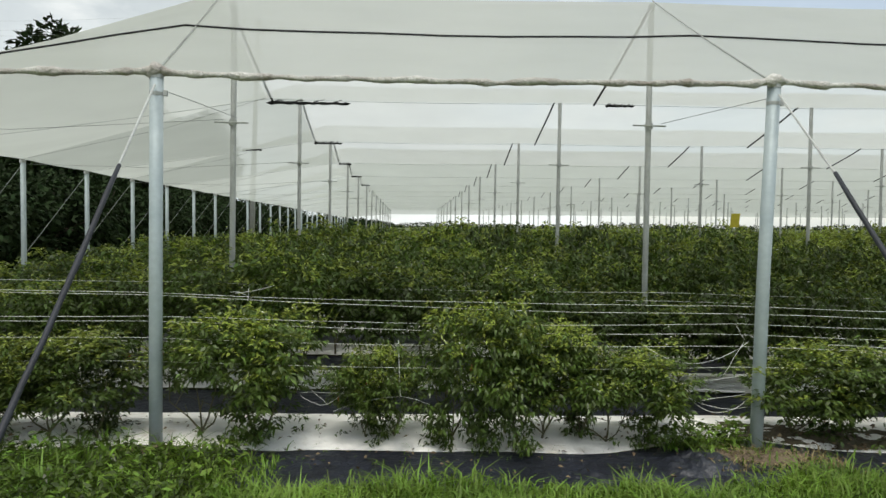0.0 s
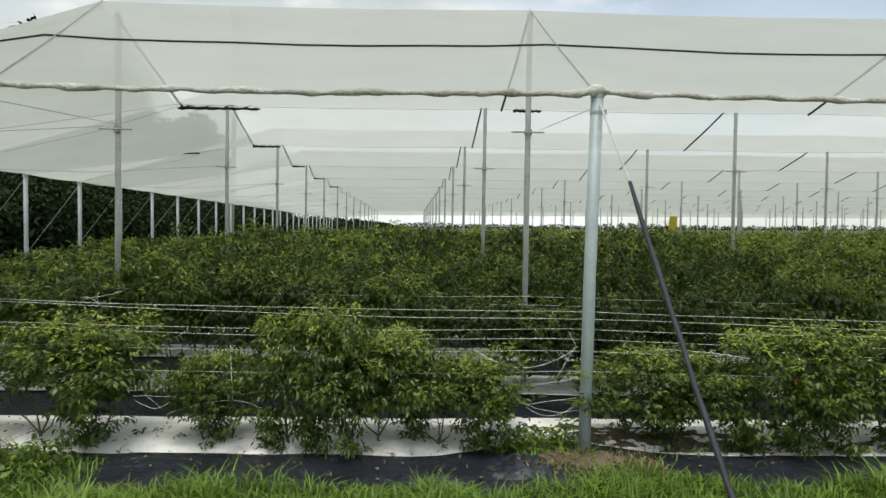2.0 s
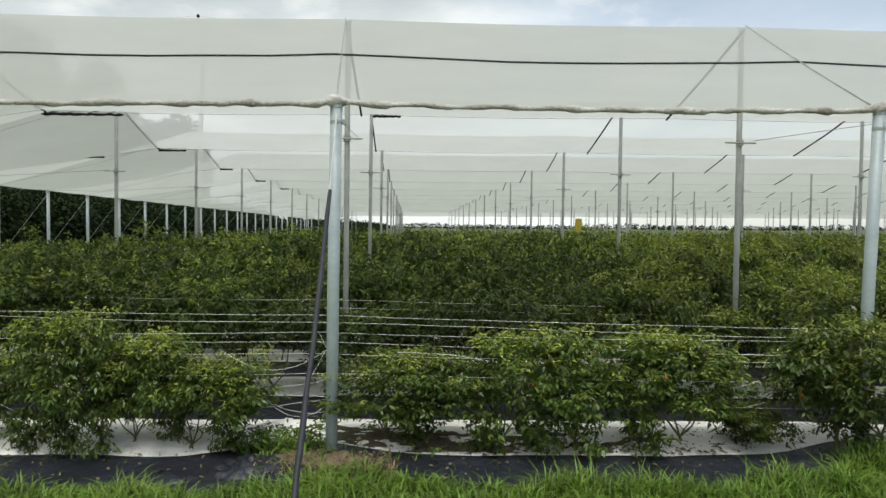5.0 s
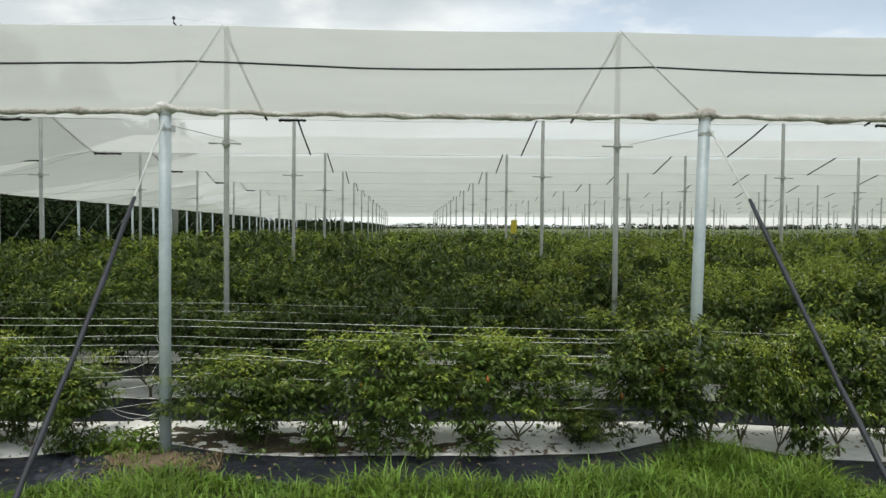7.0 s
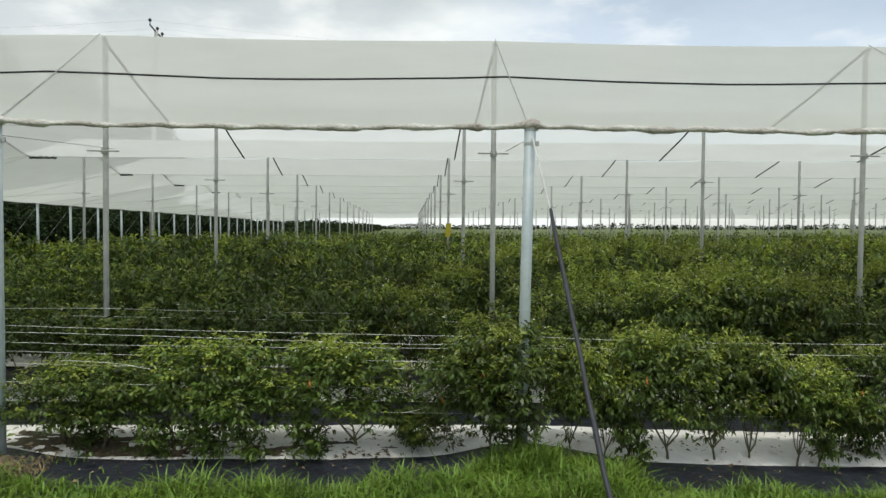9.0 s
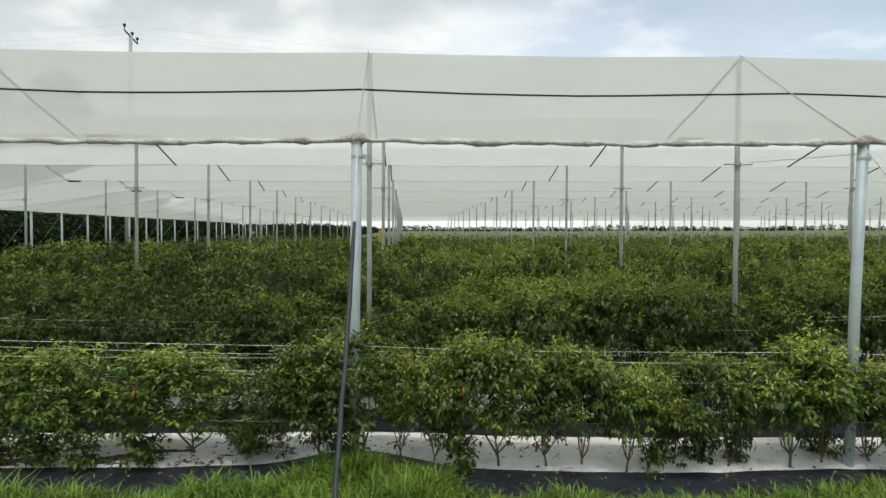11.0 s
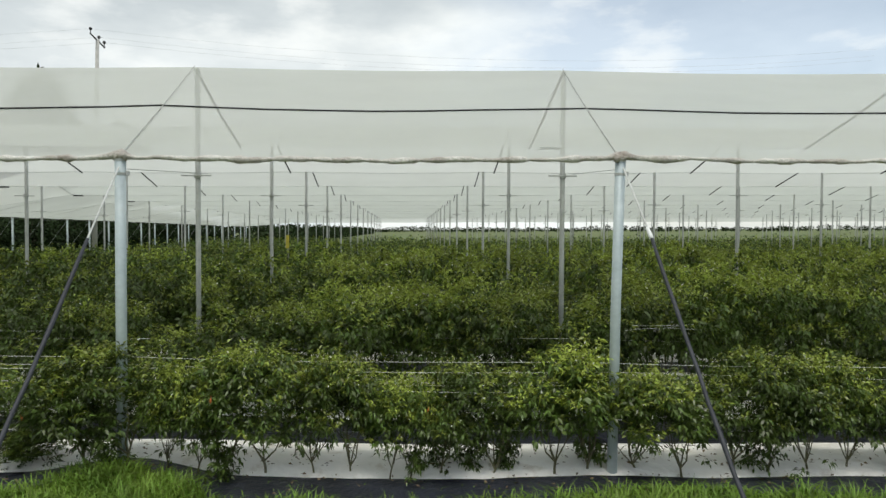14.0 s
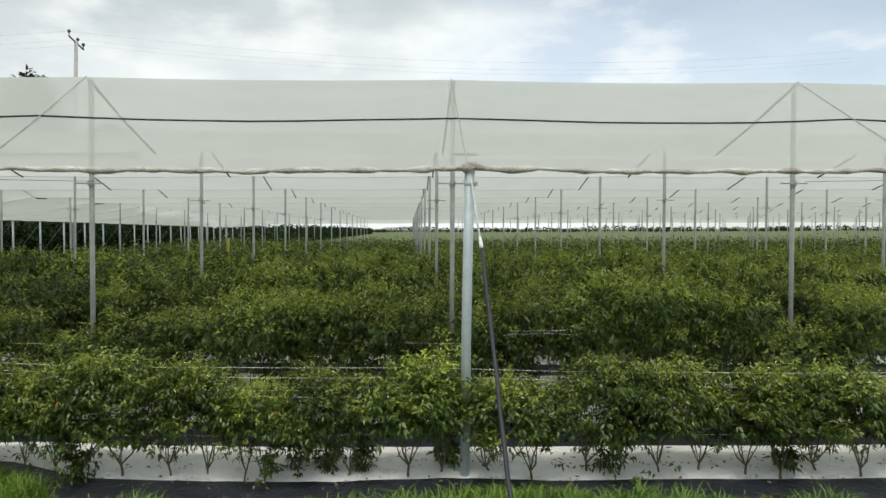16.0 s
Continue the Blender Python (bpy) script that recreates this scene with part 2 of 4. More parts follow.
def part(name, bm, mats, parent, label="", smooth=False):
    data = bm if isinstance(bm, bpy.types.Mesh) else mesh_of(name, bm, mats, smooth)
    ob = new(name, data)
    ob.parent = parent
    return tagged(ob, label)


def tube(bm, pts, radii, sides=8, caps=True):
    """A tube along points, with a radius for each."""
    pts = [Vector(p) for p in pts]
    if not isinstance(radii, (list, tuple)):
        radii = [radii] * len(pts)
    rings = []
    for i, p in enumerate(pts):
        way = (pts[min(i + 1, len(pts) - 1)] - pts[max(i - 1, 0)]).normalized()
        side = way.cross(Vector((0, 0, 1)) if abs(way.z) < 0.9 else Vector((1, 0, 0))).normalized()
        up = side.cross(way)
        rings.append([bm.verts.new(p + radii[i] * (math.cos(a) * side + math.sin(a) * up)) for a in (2 * math.pi * k / sides for k in range(sides))])
    for r0, r1 in zip(rings, rings[1:]):
        for k in range(sides):
            bm.faces.new((r0[k], r0[(k + 1) % sides], r1[(k + 1) % sides], r1[k]))
    if caps:
        bm.faces.new(rings[0][::-1])
        bm.faces.new(rings[-1])
    return bm


def ball(bm, centre, radius, squash=(1, 1, 1), sub=2):
    r = bmesh.ops.create_icosphere(bm, subdivisions=sub, radius=radius)
    for v in r["verts"]:
        v.co = Vector((v.co.x * squash[0], v.co.y * squash[1], v.co.z * squash[2])) + Vector(centre)
    return bm


def block(bm, centre, size, bevel=0.0):
    r = bmesh.ops.create_cube(bm, size=1)
    for v in r["verts"]:
        v.co = Vector((v.co.x * size[0], v.co.y * size[1], v.co.z * size[2])) + Vector(centre)
    if bevel:
        bmesh.ops.bevel(bm, geom=list({e for v in r["verts"] for e in v.link_edges}), offset=bevel, segments=1, affect="EDGES")
    return bm


used_kinds = set()


def put(proto, place):
    """Stands the built thing there the first time, and a copy of it each later time."""
    if proto.name not in used_kinds:
        used_kinds.add(proto.name)
        proto.matrix_world = place
        return proto
    s = proto.matrix_basis.to_scale()
    return copy_thing(proto, place @ Matrix.Diagonal((1 / s.x, 1 / s.y, 1 / s.z, 1)))


def wave(x, seed=0.0, scale=1.0):
    """Smooth noise between about -1 and 1 along a line."""
    return noise.noise(Vector((x * scale, seed * 7.31, 0.37 * seed)))


# ---------------------------------------------------------------- plan of the net house
BAY, SPAN = 5.5, 5.58           # pole grid along and across the ridges
COLS, RIDGES = 15, 14           # columns from x = 0; ridges from y = half a span
EAVE, RIDGE, VALLEY, SIDE = 3.43, 5.06, 4.26, 3.46
X0, X1 = -BAY, COLS * BAY       # side eaves
Y1 = RIDGES * SPAN              # back eave
BED = 2.35                      # pitch of the plant rows
FALL = 0.0055                   # the field falls away from the open edge
EAVE_SHIFT = {0: 0.13, 1: 0.14, 2: -0.01, 3: 0.0}


def eave_x(c):
    """Foot of an eave pole: they do not stand quite on the grid."""
    return c * BAY + EAVE_SHIFT.get(c, 0.05)


def earth(x, y=0.0):
    """Height of the ground: it drops gently along the open edge and rises a little round the pole feet."""
    x = max(-30.0, min(40.0, x))
    z = 0.05 - 0.012 * x - 0.10 / (1 + math.exp(-(x - 12.8) * 1.6))
    for c, up in ((0, 0.04), (1, 0.07), (2, 0.11), (3, 0.03)):
        z += up * math.exp(-((x - c * BAY) / 0.8) ** 2 - (y / 0.8) ** 2)
    return z - FALL * max(0.0, min(y, 90.0))


def roof(x, y):
    """Height of the net over a place of the plan."""
    u = y / SPAN
    k = abs((u % 1.0) - 0.5) * 2                        # 0 on a ridge, 1 in a valley
    low = EAVE if u < 0.5 else VALLEY - 0.35 if u > RIDGES - 0.5 else VALLEY
    z = RIDGE + (low - RIDGE) * k
    if x < 0:
        z += (SIDE - z) * min(1.0, -x / BAY)
    if x > X1 - BAY:
        z += (SIDE - z) * min(1.0, (x - X1 + BAY) / BAY)
    return z - FALL * y


def net_sag(x, v, strip=0):
    """How far the net hangs below its cables: v runs from 0 to 1 across a slope."""
    span = math.sin(math.pi * ((x / BAY) % 1.0))
    return 0.05 * math.sin(math.pi * v) * (0.4 + 0.6 * span) + 0.02 * wave(x, strip, 0.7) * math.sin(math.pi * v) + 0.03 * span


def bed_line(x):
    """How far the plant rows lie off the line of the eave poles."""
    return 0.13 - 0.004 * x + 0.04 * wave(x, 3, 0.6)


def bed_front(x):
    """The front edge of the first bed, pushed back round some pole feet."""
    back = 0.30 * math.exp(-((x - 5.35) / 0.55) ** 2) + 0.22 * math.exp(-((x - 11.1) / 0.7) ** 2)
    return bed_line(x) - 0.08 + back + 0.05 * wave(x, 14, 1.1) + 0.02 * wave(x, 15, 4.0)


# ---------------------------------------------------------------- ground
def sheet(name, label, xs, y_lo, y_hi, height, mat, steps=4, kind="structure", category="ground"):
    bm = bmesh.new()
    rows = []
    for x in xs:
        a, b = y_lo(x), y_hi(x)
        rows.append([bm.verts.new((x, a + (b - a) * j / steps, earth(x, a + (b - a) * j / steps) + height(x, j / steps))) for j in range(steps + 1)])
    for r0, r1 in zip(rows, rows[1:]):
        for j in range(steps):
            bm.faces.new((r0[j], r1[j], r1[j + 1], r0[j + 1]))
    return tagged(new(name, mesh_of(name, bm, mat, True)), label, category, kind=kind)


bm = bmesh.new()
gx = [-1800, -600, -200, -80, -30] + [-10 + 0.5 * i for i in range(81)] + [35, 60, 100, 250, 700, 1800]
gy = [-400, -60, -20, -8, -4, -2, 0, 2, 10, 20, 60, 90, 140, 300, 800, 2500]
grid = [[bm.verts.new((x, y, earth(x, y if y > 0 else -9) - 0.06)) for y in gy] for x in gx]
for i in range(len(gx) - 1):
    for j in range(len(gy) - 1):
        bm.faces.new((grid[i][j], grid[i + 1][j], grid[i + 1][j + 1], grid[i][j + 1]))
tagged(new("ground", mesh_of("ground", bm, FIELD)), "wide flat green field reaching the horizon", "ground", kind="structure")

near_x = [-8 + 0.25 * i for i in range(157)]
far_x = [-5.2 + 1.0 * i for i in range(88)]
for r in range(33):
    xs = near_x if r < 3 else far_x
    base = r * BED
    if r < 12:
        sheet("mulch_film", "white plastic mulch film over a low planting bed", xs, lambda x: base + bed_line(x) if r else bed_front(x), lambda x: base + bed_line(x) + 1.25,
              lambda x, v: 0.02 + 0.10 * math.sin(math.pi * min(1, v * 1.15 + 0.05)) + 0.012 * wave(x * 2 + v * 3, r + 2, 1.3), WHITE_FILM, 5, "structure", "mulch film")
        sheet("ground_cloth", "dark ground cloth in the path between the rows", xs, lambda x: base + bed_line(x) + 1.24, lambda x: base + bed_line(x) + BED + 0.01,
              lambda x, v: 0.01 + 0.012 * wave(x * 2 + v * 5, r + 20, 1.1), BLACK_FILM, 4, "structure", "ground cloth")
sheet("ground_cloth", "dark bluish ground cloth along the open edge of the field", near_x, lambda x: bed_line(x) - 1.5 - 0.1 * wave(x, 8, 0.5), lambda x: bed_front(x) + 0.01,
      lambda x, v: 0.0 + 0.03 * v + 0.02 * wave(x * 2.4 + v * 6, 31, 1.0) * (1 - v), BLACK_FILM, 8, "structure", "ground cloth")


# ---------------------------------------------------------------- poles
def shaft(height, radius, lean=(0, 0), sides=14):
    bm = bmesh.new()
    top = Vector((lean[0], lean[1], height))
    tube(bm, [Vector((0, 0, -0.9)), top * 0.5, top], radius, sides)
    return bm


def eave_pole():
    ob = thing("eave_pole", (0, 0, 0), "thick galvanised steel pole under the front net edge", "pole", "eave poles")
    lean = (0.07, -0.09)
    part("shaft", shaft(EAVE - 0.04, 0.058, lean, 18), STEEL, ob, smooth=True)
    bm = bmesh.new()
    tube(bm, [(lean[0], lean[1], EAVE - 0.05), (lean[0], lean[1], EAVE - 0.015)], 0.061, 14)
    part("cap", bm, STEEL_OLD, ob, "weathered cap plate")
    bm = bmesh.new()
    tube(bm, [(lean[0] * 0.95, lean[1] * 0.95, EAVE - 0.20), (lean[0] * 0.96, lean[1] * 0.96, EAVE - 0.17)], 0.0605, 14)
    clamp = part("clamp", bm, STEEL_OLD, ob, "bolted cable clamp")
    part("lug", block(bmesh.new(), (lean[0] + 0.075, lean[1] * 0.96, EAVE - 0.18), (0.035, 0.03, 0.05), 0.004), STEEL_OLD, clamp)
    return ob


def inner_pole():
    ob = thing("inner_pole", (0, 0, 0), "slim galvanised pole rising to the net ridge", "pole", "inner poles")
    lean = (0.045, 0.03)
    part("shaft", shaft(RIDGE - 0.02, 0.038, lean, 10), STEEL_OLD, ob, smooth=True)
    bm = bmesh.new()
    tube(bm, [(-0.2, -0.045, 3.46), (0.24, -0.045, 3.455)], 0.012, 6)
    crossbar = part("crossbar", bm, STEEL_OLD, ob, "short crossbar for the wires")
    bm = bmesh.new()
    tube(bm, [(0.03, 0, 3.42), (0.03, 0, 3.50)], 0.05, 10)
    part("clamp", bm, STEEL_OLD, crossbar)
    bm = bmesh.new()
    ball(bm, (lean[0], 0, RIDGE - 0.03), 0.05, (1, 1, 0.6), 1)
    part("cap", bm, STEEL_OLD, ob)
    return ob


def side_pole():
    ob = thing("side_pole", (0, 0, 0), "galvanised pole of the side edge with a slanting stay", "pole", "side poles")
    part("shaft", shaft(SIDE - 0.02, 0.052, (0.01, 0), 10), STEEL, ob, smooth=True)
    bm = bmesh.new()
    tube(bm, [(0, 0, SIDE - 0.08), (0.005, 0, SIDE - 0.01)], 0.062, 10)
    part("cap", bm, STEEL_OLD, ob)
    bm = bmesh.new()
    tube(bm, [(0, 0, SIDE - 0.1), (-2.6, 0, -0.05)], 0.007, 5)
    part("stay", bm, PALE_SLEEVE, ob, "thin slanting steel stay")
    return ob


first = eave_pole()
for c in range(-1, COLS):
    m = Matrix.Translation((eave_x(c), 0.08, 0))
    if c == -1:
        first.matrix_world = m
    else:
        copy_thing(first, m)
first = inner_pole()
for c in range(COLS):
    for r in range(RIDGES):
        turn = pose(0, 0, 0, 0.25 * wave(c * 3.1, r), 0.2 * wave(c * 2.3, r + 9), 6 * wave(c, r + 3))
        m = Matrix.Translation((c * BAY + 0.03 + 0.03 * wave(c, r + 1, 3.7), (r + 0.5) * SPAN + 0.06 + (0.22 if c == 0 else 0), -FALL * (r + 0.5) * SPAN)) @ turn
        if c == 0 and r == 0:
            first.matrix_world = m
        else:
            copy_thing(first, m)
first = side_pole()
first.matrix_world = Matrix.Translation((X0, SPAN / 2, -FALL * SPAN / 2))
for r in range(2, 2 * RIDGES + 1):
    copy_thing(first, Matrix.Translation((X0, r * SPAN / 2, -FALL * r * SPAN / 2)))


# ---------------------------------------------------------------- shade net
net = thing("shade_net", (0, 0, 0), "white translucent shade net stretched in ridges over the field", "shade net")
edges = [0.0] + [SPAN / 2 + SPAN / 2 * i for i in range(2 * RIDGES - 1)] + [Y1]
xs_net = [X0 + 0.6875 * i for i in range(int((X1 - X0) / 0.6875) + 1)]


def net_panel(strip, ya, yb, xs, mat):
    bm = bmesh.new()
    cuts = 4 if strip < 6 else 2
    rows = []
    for x in xs:
        line = []
        for j in range(cuts + 1):
            v = j / cuts
            y = ya + (yb - ya) * v
            z = roof(x, y + (1e-6 if v < 0.5 else -1e-6))
            z -= net_sag(x, v, strip)
            line.append(bm.verts.new((x, y, z)))
        rows.append(line)
    for r0, r1 in zip(rows, rows[1:]):
        for j in range(cuts):
            bm.faces.new((r0[j], r1[j], r1[j + 1], r0[j + 1]))
    part("net_panel", bm, mat, net, "net slope toned brighter for light passing through" if mat is NET_AWAY else "", True)


# the nearer slopes that face away carry a clearer tone, brightened for light passing through
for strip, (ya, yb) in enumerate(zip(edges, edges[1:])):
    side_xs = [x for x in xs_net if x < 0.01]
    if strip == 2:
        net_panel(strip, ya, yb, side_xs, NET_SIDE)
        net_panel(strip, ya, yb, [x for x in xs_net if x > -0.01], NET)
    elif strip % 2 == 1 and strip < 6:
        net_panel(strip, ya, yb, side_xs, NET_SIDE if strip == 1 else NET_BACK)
        net_panel(strip, ya, yb, [x for x in xs_net if x > -0.01], NET_AWAY if strip < 4 else NET_MID)
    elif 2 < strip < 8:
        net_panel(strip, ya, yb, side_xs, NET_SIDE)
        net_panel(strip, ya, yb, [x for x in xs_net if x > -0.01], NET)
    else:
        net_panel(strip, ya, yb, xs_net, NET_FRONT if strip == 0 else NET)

for c in range(-1, COLS):
    bm = bmesh.new()
    pts, rad = [], []
    for i in range(91):
        u = i / 90
        x = eave_x(c) + 0.07 + (eave_x(c + 1) - eave_x(c)) * u
        lump = abs(wave(x, 5, 2.6)) * 0.026 + abs(wave(x, 6, 7.0)) * 0.018
        near_pole = math.exp(-(min(u, 1 - u) * BAY / 0.1) ** 2)
        pts.append((x, -0.02 + 0.012 * wave(x, 7, 5), roof(x, 0) - 0.005 - 0.03 * math.sin(math.pi * u) + 0.018 * wave(x, 9, 3.0) + 0.03 * near_pole))
        rad.append(0.013 + 0.016 * ((x / 0.62) % 1.0) ** 2 + lump + 0.016 * near_pole)
    tube(bm, pts, rad, 8)
    roll = part("rolled_edge", bm, ROLL, net, "bunched beige roll along the net edge", True)
    bm = bmesh.new()
    ball(bm, (eave_x(c) + 0.07, -0.02, EAVE + 0.01), 0.078, (1.25, 0.9, 0.75), 2)
    for v in bm.verts:
        v.co += 0.045 * noise.noise_vector(v.co * 14)
    part("edge_knot", bm, ROLL, roll, "knotted net gathered over a pole head", True)


# ---------------------------------------------------------------- cables of the roof
def line_thing(name, pts, radius, mat, label, category, group="", sides=5):
    p0 = Vector(pts[0])
    ob = new(name, mesh_of(name, tube(bmesh.new(), [Vector(p) - p0 for p in pts], radius, sides), mat))
    ob.matrix_world = Matrix.Translation(p0)
    return tagged(ob, label, category, group)


pts = []
for i in range(2 * COLS * 4 + 9):
    x = X0 + i * (BAY / 8)
    if x <= X1:
        pts.append((x, 1.40, roof(x, 1.40) + 0.016 - net_sag(x, 0.5)))
line_thing("roof_cable", pts, 0.0115, BLACK_ROPE, "black cable running over the front net slope", "cable")

clump = bmesh.new()
tube(clump, [(-0.36 + 0.04 * j, 0.02 * wave(j, 3, 0.7), 0.012 * wave(j, 5, 0.9)) for j in range(19)], [0.004] + [0.014 + 0.016 * abs(wave(j, 7, 0.83)) for j in range(17)] + [0.003], 6)
for k in range(4):
    tube(clump, [(-0.3 + 0.17 * k, 0, 0.01), (-0.26 + 0.17 * k, 0.02, 0.035), (-0.2 + 0.17 * k, 0.02, 0.028 + 0.01 * k)], [0.008, 0.006, 0.002], 5)
clump_mesh = mesh_of("rope_clump", clump, BLACK_ROPE)
for r in range(1, RIDGES):
    y = r * SPAN
    pts = [(x, y, roof(x, y) - 0.02 - 0.03 * math.sin(math.pi * ((x / BAY) % 1.0))) for x in (X0 + BAY / 4 * i for i in range(4 * (COLS + 1) + 1))]
    line_thing("valley_cable", pts, 0.004, PALE_SLEEVE, "thin cable along a valley of the net", "cable", "valley cables")
for c in range(COLS):
    for r in range(RIDGES):
        x, y = c * BAY + 0.05, (r + 0.5) * SPAN + (0.25 if c == 0 else 0.05)
        d = FALL * y
        dx = 0.05 * wave(c * 1.7, r + 4, 2.0)
        if r < RIDGES - 1:
            p = [(x, y + 0.03, RIDGE - 0.06 - d), (x + dx, y + SPAN / 4, (RIDGE + VALLEY) / 2 - 0.08 - d), (x + dx, y + SPAN / 2, VALLEY - 0.05 - d)]
            line_thing("ridge_strap", p, 0.019, BLACK_ROPE, "black strap from a ridge down to a net valley", "strap", "ridge straps")
            if (c == 0 and r < 5) or (r == 0 and c % 2):
                ob = tagged(new("rope_clump", clump_mesh), "bunched black net lashing on a valley cable", "lashing", "valley lashings")
                big_one = (2.0, 1.0, 0.6)[min(r, 2)] if c == 0 else 0.7
                ob.matrix_world = Matrix.Translation((x + (0.3 * big_one if c == 0 else 0.45) + dx, y + SPAN / 2, VALLEY - 0.05 - d)) @ Matrix.Diagonal((big_one, 1.4, 1.4, 1))
    if c == 0:
        ob = tagged(new("rope_clump", clump_mesh), "small black lashing caught in a net valley", "lashing", "valley lashings")
        ob.matrix_world = Matrix.Translation((-1.5, 2 * SPAN, roof(-1.5, 2 * SPAN) - 0.03)) @ Matrix.Diagonal((0.7, 1.2, 1.2, 1))
    # front slope: pale lashing from the ridge to the eave, and a wire to the crossbar
    x = eave_x(c) + 0.06
    pts = [(x + (c * BAY + 0.04 - x) * v, 0.5 * SPAN * v, EAVE + (RIDGE - EAVE) * v + 0.014 - net_sag(x, v)) for v in (0.02, 0.15, 0.3, 0.45, 0.6, 0.8, 0.99)]
    line_thing("front_strap", pts, [0.012, 0.009, 0.007, 0.008, 0.006, 0.006, 0.006], LASHING, "grey rope lashed down over the front net slope", "strap", "front straps")
    line_thing("eave_wire", [(x, 0.0, EAVE - 0.13), ((x + c * BAY + 0.2) / 2, 1.38, EAVE - 0.045), (c * BAY + 0.2, 2.8, 3.47)], 0.0036, CABLE, "thin wire from an eave pole to a crossbar", "wire", "eave wires")
for r in range(RIDGES):
    y = (r + 0.5) * SPAN
    line_thing("side_wire", [(0.02, y, 3.46 - FALL * y), (-2.6, y, 3.30 - FALL * y), (X0, y, SIDE - 0.1 - FALL * y)], 0.0034, CABLE, "thin tie wire to a side pole", "wire", "side wires")
    line_thing("side_wire", [(0.05, y, RIDGE - 0.08 - FALL * y), (-2.7, y, 4.1 - FALL * y), (X0, y, SIDE - FALL * y)], 0.0036, CABLE, "thin tie wire under the sloping side net", "wire", "side wires")


# ---------------------------------------------------------------- guy cables of the eave poles
def guy(collared):
    ob = thing("guy_cable", (0, 0, 0), "pole guy in a dark plastic sleeve" + (" with a white upper collar" if collared else " anchored in the grass"), "guy cable", "pole guys")
    a, b, e = Vector((0.09, -0.08, EAVE - 0.12)), Vector((0.11, -0.89, 2.55)), Vector((0.11, -3.55, -0.05))
    cable = part("cable", tube(bmesh.new(), [a, b + (b - a) * 0.1], 0.0095, 7), PALE_CABLE, ob, "pale upper cable")
    bm = bmesh.new()
    pts = [b + (e - b) * (i / 12) + Vector((0.012 * wave(i, 4, 0.9), 0, -0.05 * math.sin(math.pi * i / 12))) for i in range(13)]
    tube(bm, pts, [0.016] + [0.020 + 0.003 * wave(i, 2, 1.7) for i in range(1, 12)] + [0.020], 8)
    sleeve = part("sleeve", bm, DARK_SLEEVE, ob, "dark sleeve", True)
    bm = bmesh.new()
    tube(bm, [pts[9] + Vector((0.018, 0.0, 0.015)), pts[10] + Vector((0.026, 0, 0.012)), pts[12] + Vector((0.02, 0.02, 0))], 0.008, 6)
    part("cable_tail", bm, DARK_SLEEVE, sleeve, "loose cable tail")
    bm = bmesh.new()
    tube(bm, [e + Vector((0, 0.05, 0.12)), e + Vector((0, -0.05, -0.1))], 0.03, 8)
    part("anchor", bm, STEEL_OLD, ob, "steel ground anchor")
    if collared:
        up = (a - b).normalized()
        bm = tube(bmesh.new(), [b - up * 0.03, b + up * 0.02, b + up * 0.11, b + up * 0.14], [0.021, 0.023, 0.019, 0.013], 8)
        part("collar", bm, WHITE_SLEEVE, cable, "white plastic collar", True)
    return ob


plain, collared = guy(False), guy(True)
plain.matrix_world = Matrix.Translation((eave_x(-1), 0, 0))
collared.matrix_world = Matrix.Translation((eave_x(3) - 0.01, 0, 0)) @ pose(0, 0, 0, 0, 0, 0.6)
for c in (0, 1, 2, 4, 5):
    copy_thing(collared if c > 2 else plain, Matrix.Translation((eave_x(c) - 0.01, 0, 0)) @ pose(0, 0, 0, 0, 0, 1.0 * wave(c, 12, 2.0)))


# ---------------------------------------------------------------- plants
def leaves_mesh(name, spots, ways, sizes, young, mats, wide=0.38):
    """One mesh of folded, pointed leaves. spots, ways: n x 3; sizes: n; young: n booleans."""
    n = len(spots)
    rng = np.random.default_rng(n)
    ways = ways / np.linalg.norm(ways, axis=1)[:, None]
    side = np.cross(ways, rng.normal(0, 0.35, (n, 3)) + np.array((0, 0, 1.0)))
    side /= np.linalg.norm(side, axis=1)[:, None] + 1e-9
    up = np.cross(side, ways)
    s = sizes[:, None]
    base = spots
    lft = spots + ways * s * 0.42 - side * s * wide * 0.5 + up * s * 0.10
    rgt = spots + ways * s * 0.42 + side * s * wide * 0.5 + up * s * 0.07
    tip = spots + ways * s - up * s * 0.16
    verts = np.stack([base, rgt, tip, lft], 1).reshape(-1, 3)
    faces = np.arange(n)[:, None] * 4 + np.array((0, 1, 2, 3))
    me = bpy.data.meshes.new(name)
    me.vertices.add(len(verts))
    me.vertices.foreach_set("co", verts.astype(np.float32).ravel())
    me.loops.add(faces.size)
    me.loops.foreach_set("vertex_index", faces.astype(np.int32).ravel())
    me.polygons.add(len(faces))
    me.polygons.foreach_set("loop_start", np.arange(0, faces.size, 4, dtype=np.int32))
    me.polygons.foreach_set("material_index", young.astype(np.int32))
    for m in mats:
        me.materials.append(m)
    me.update(calc_edges=True)
    return me


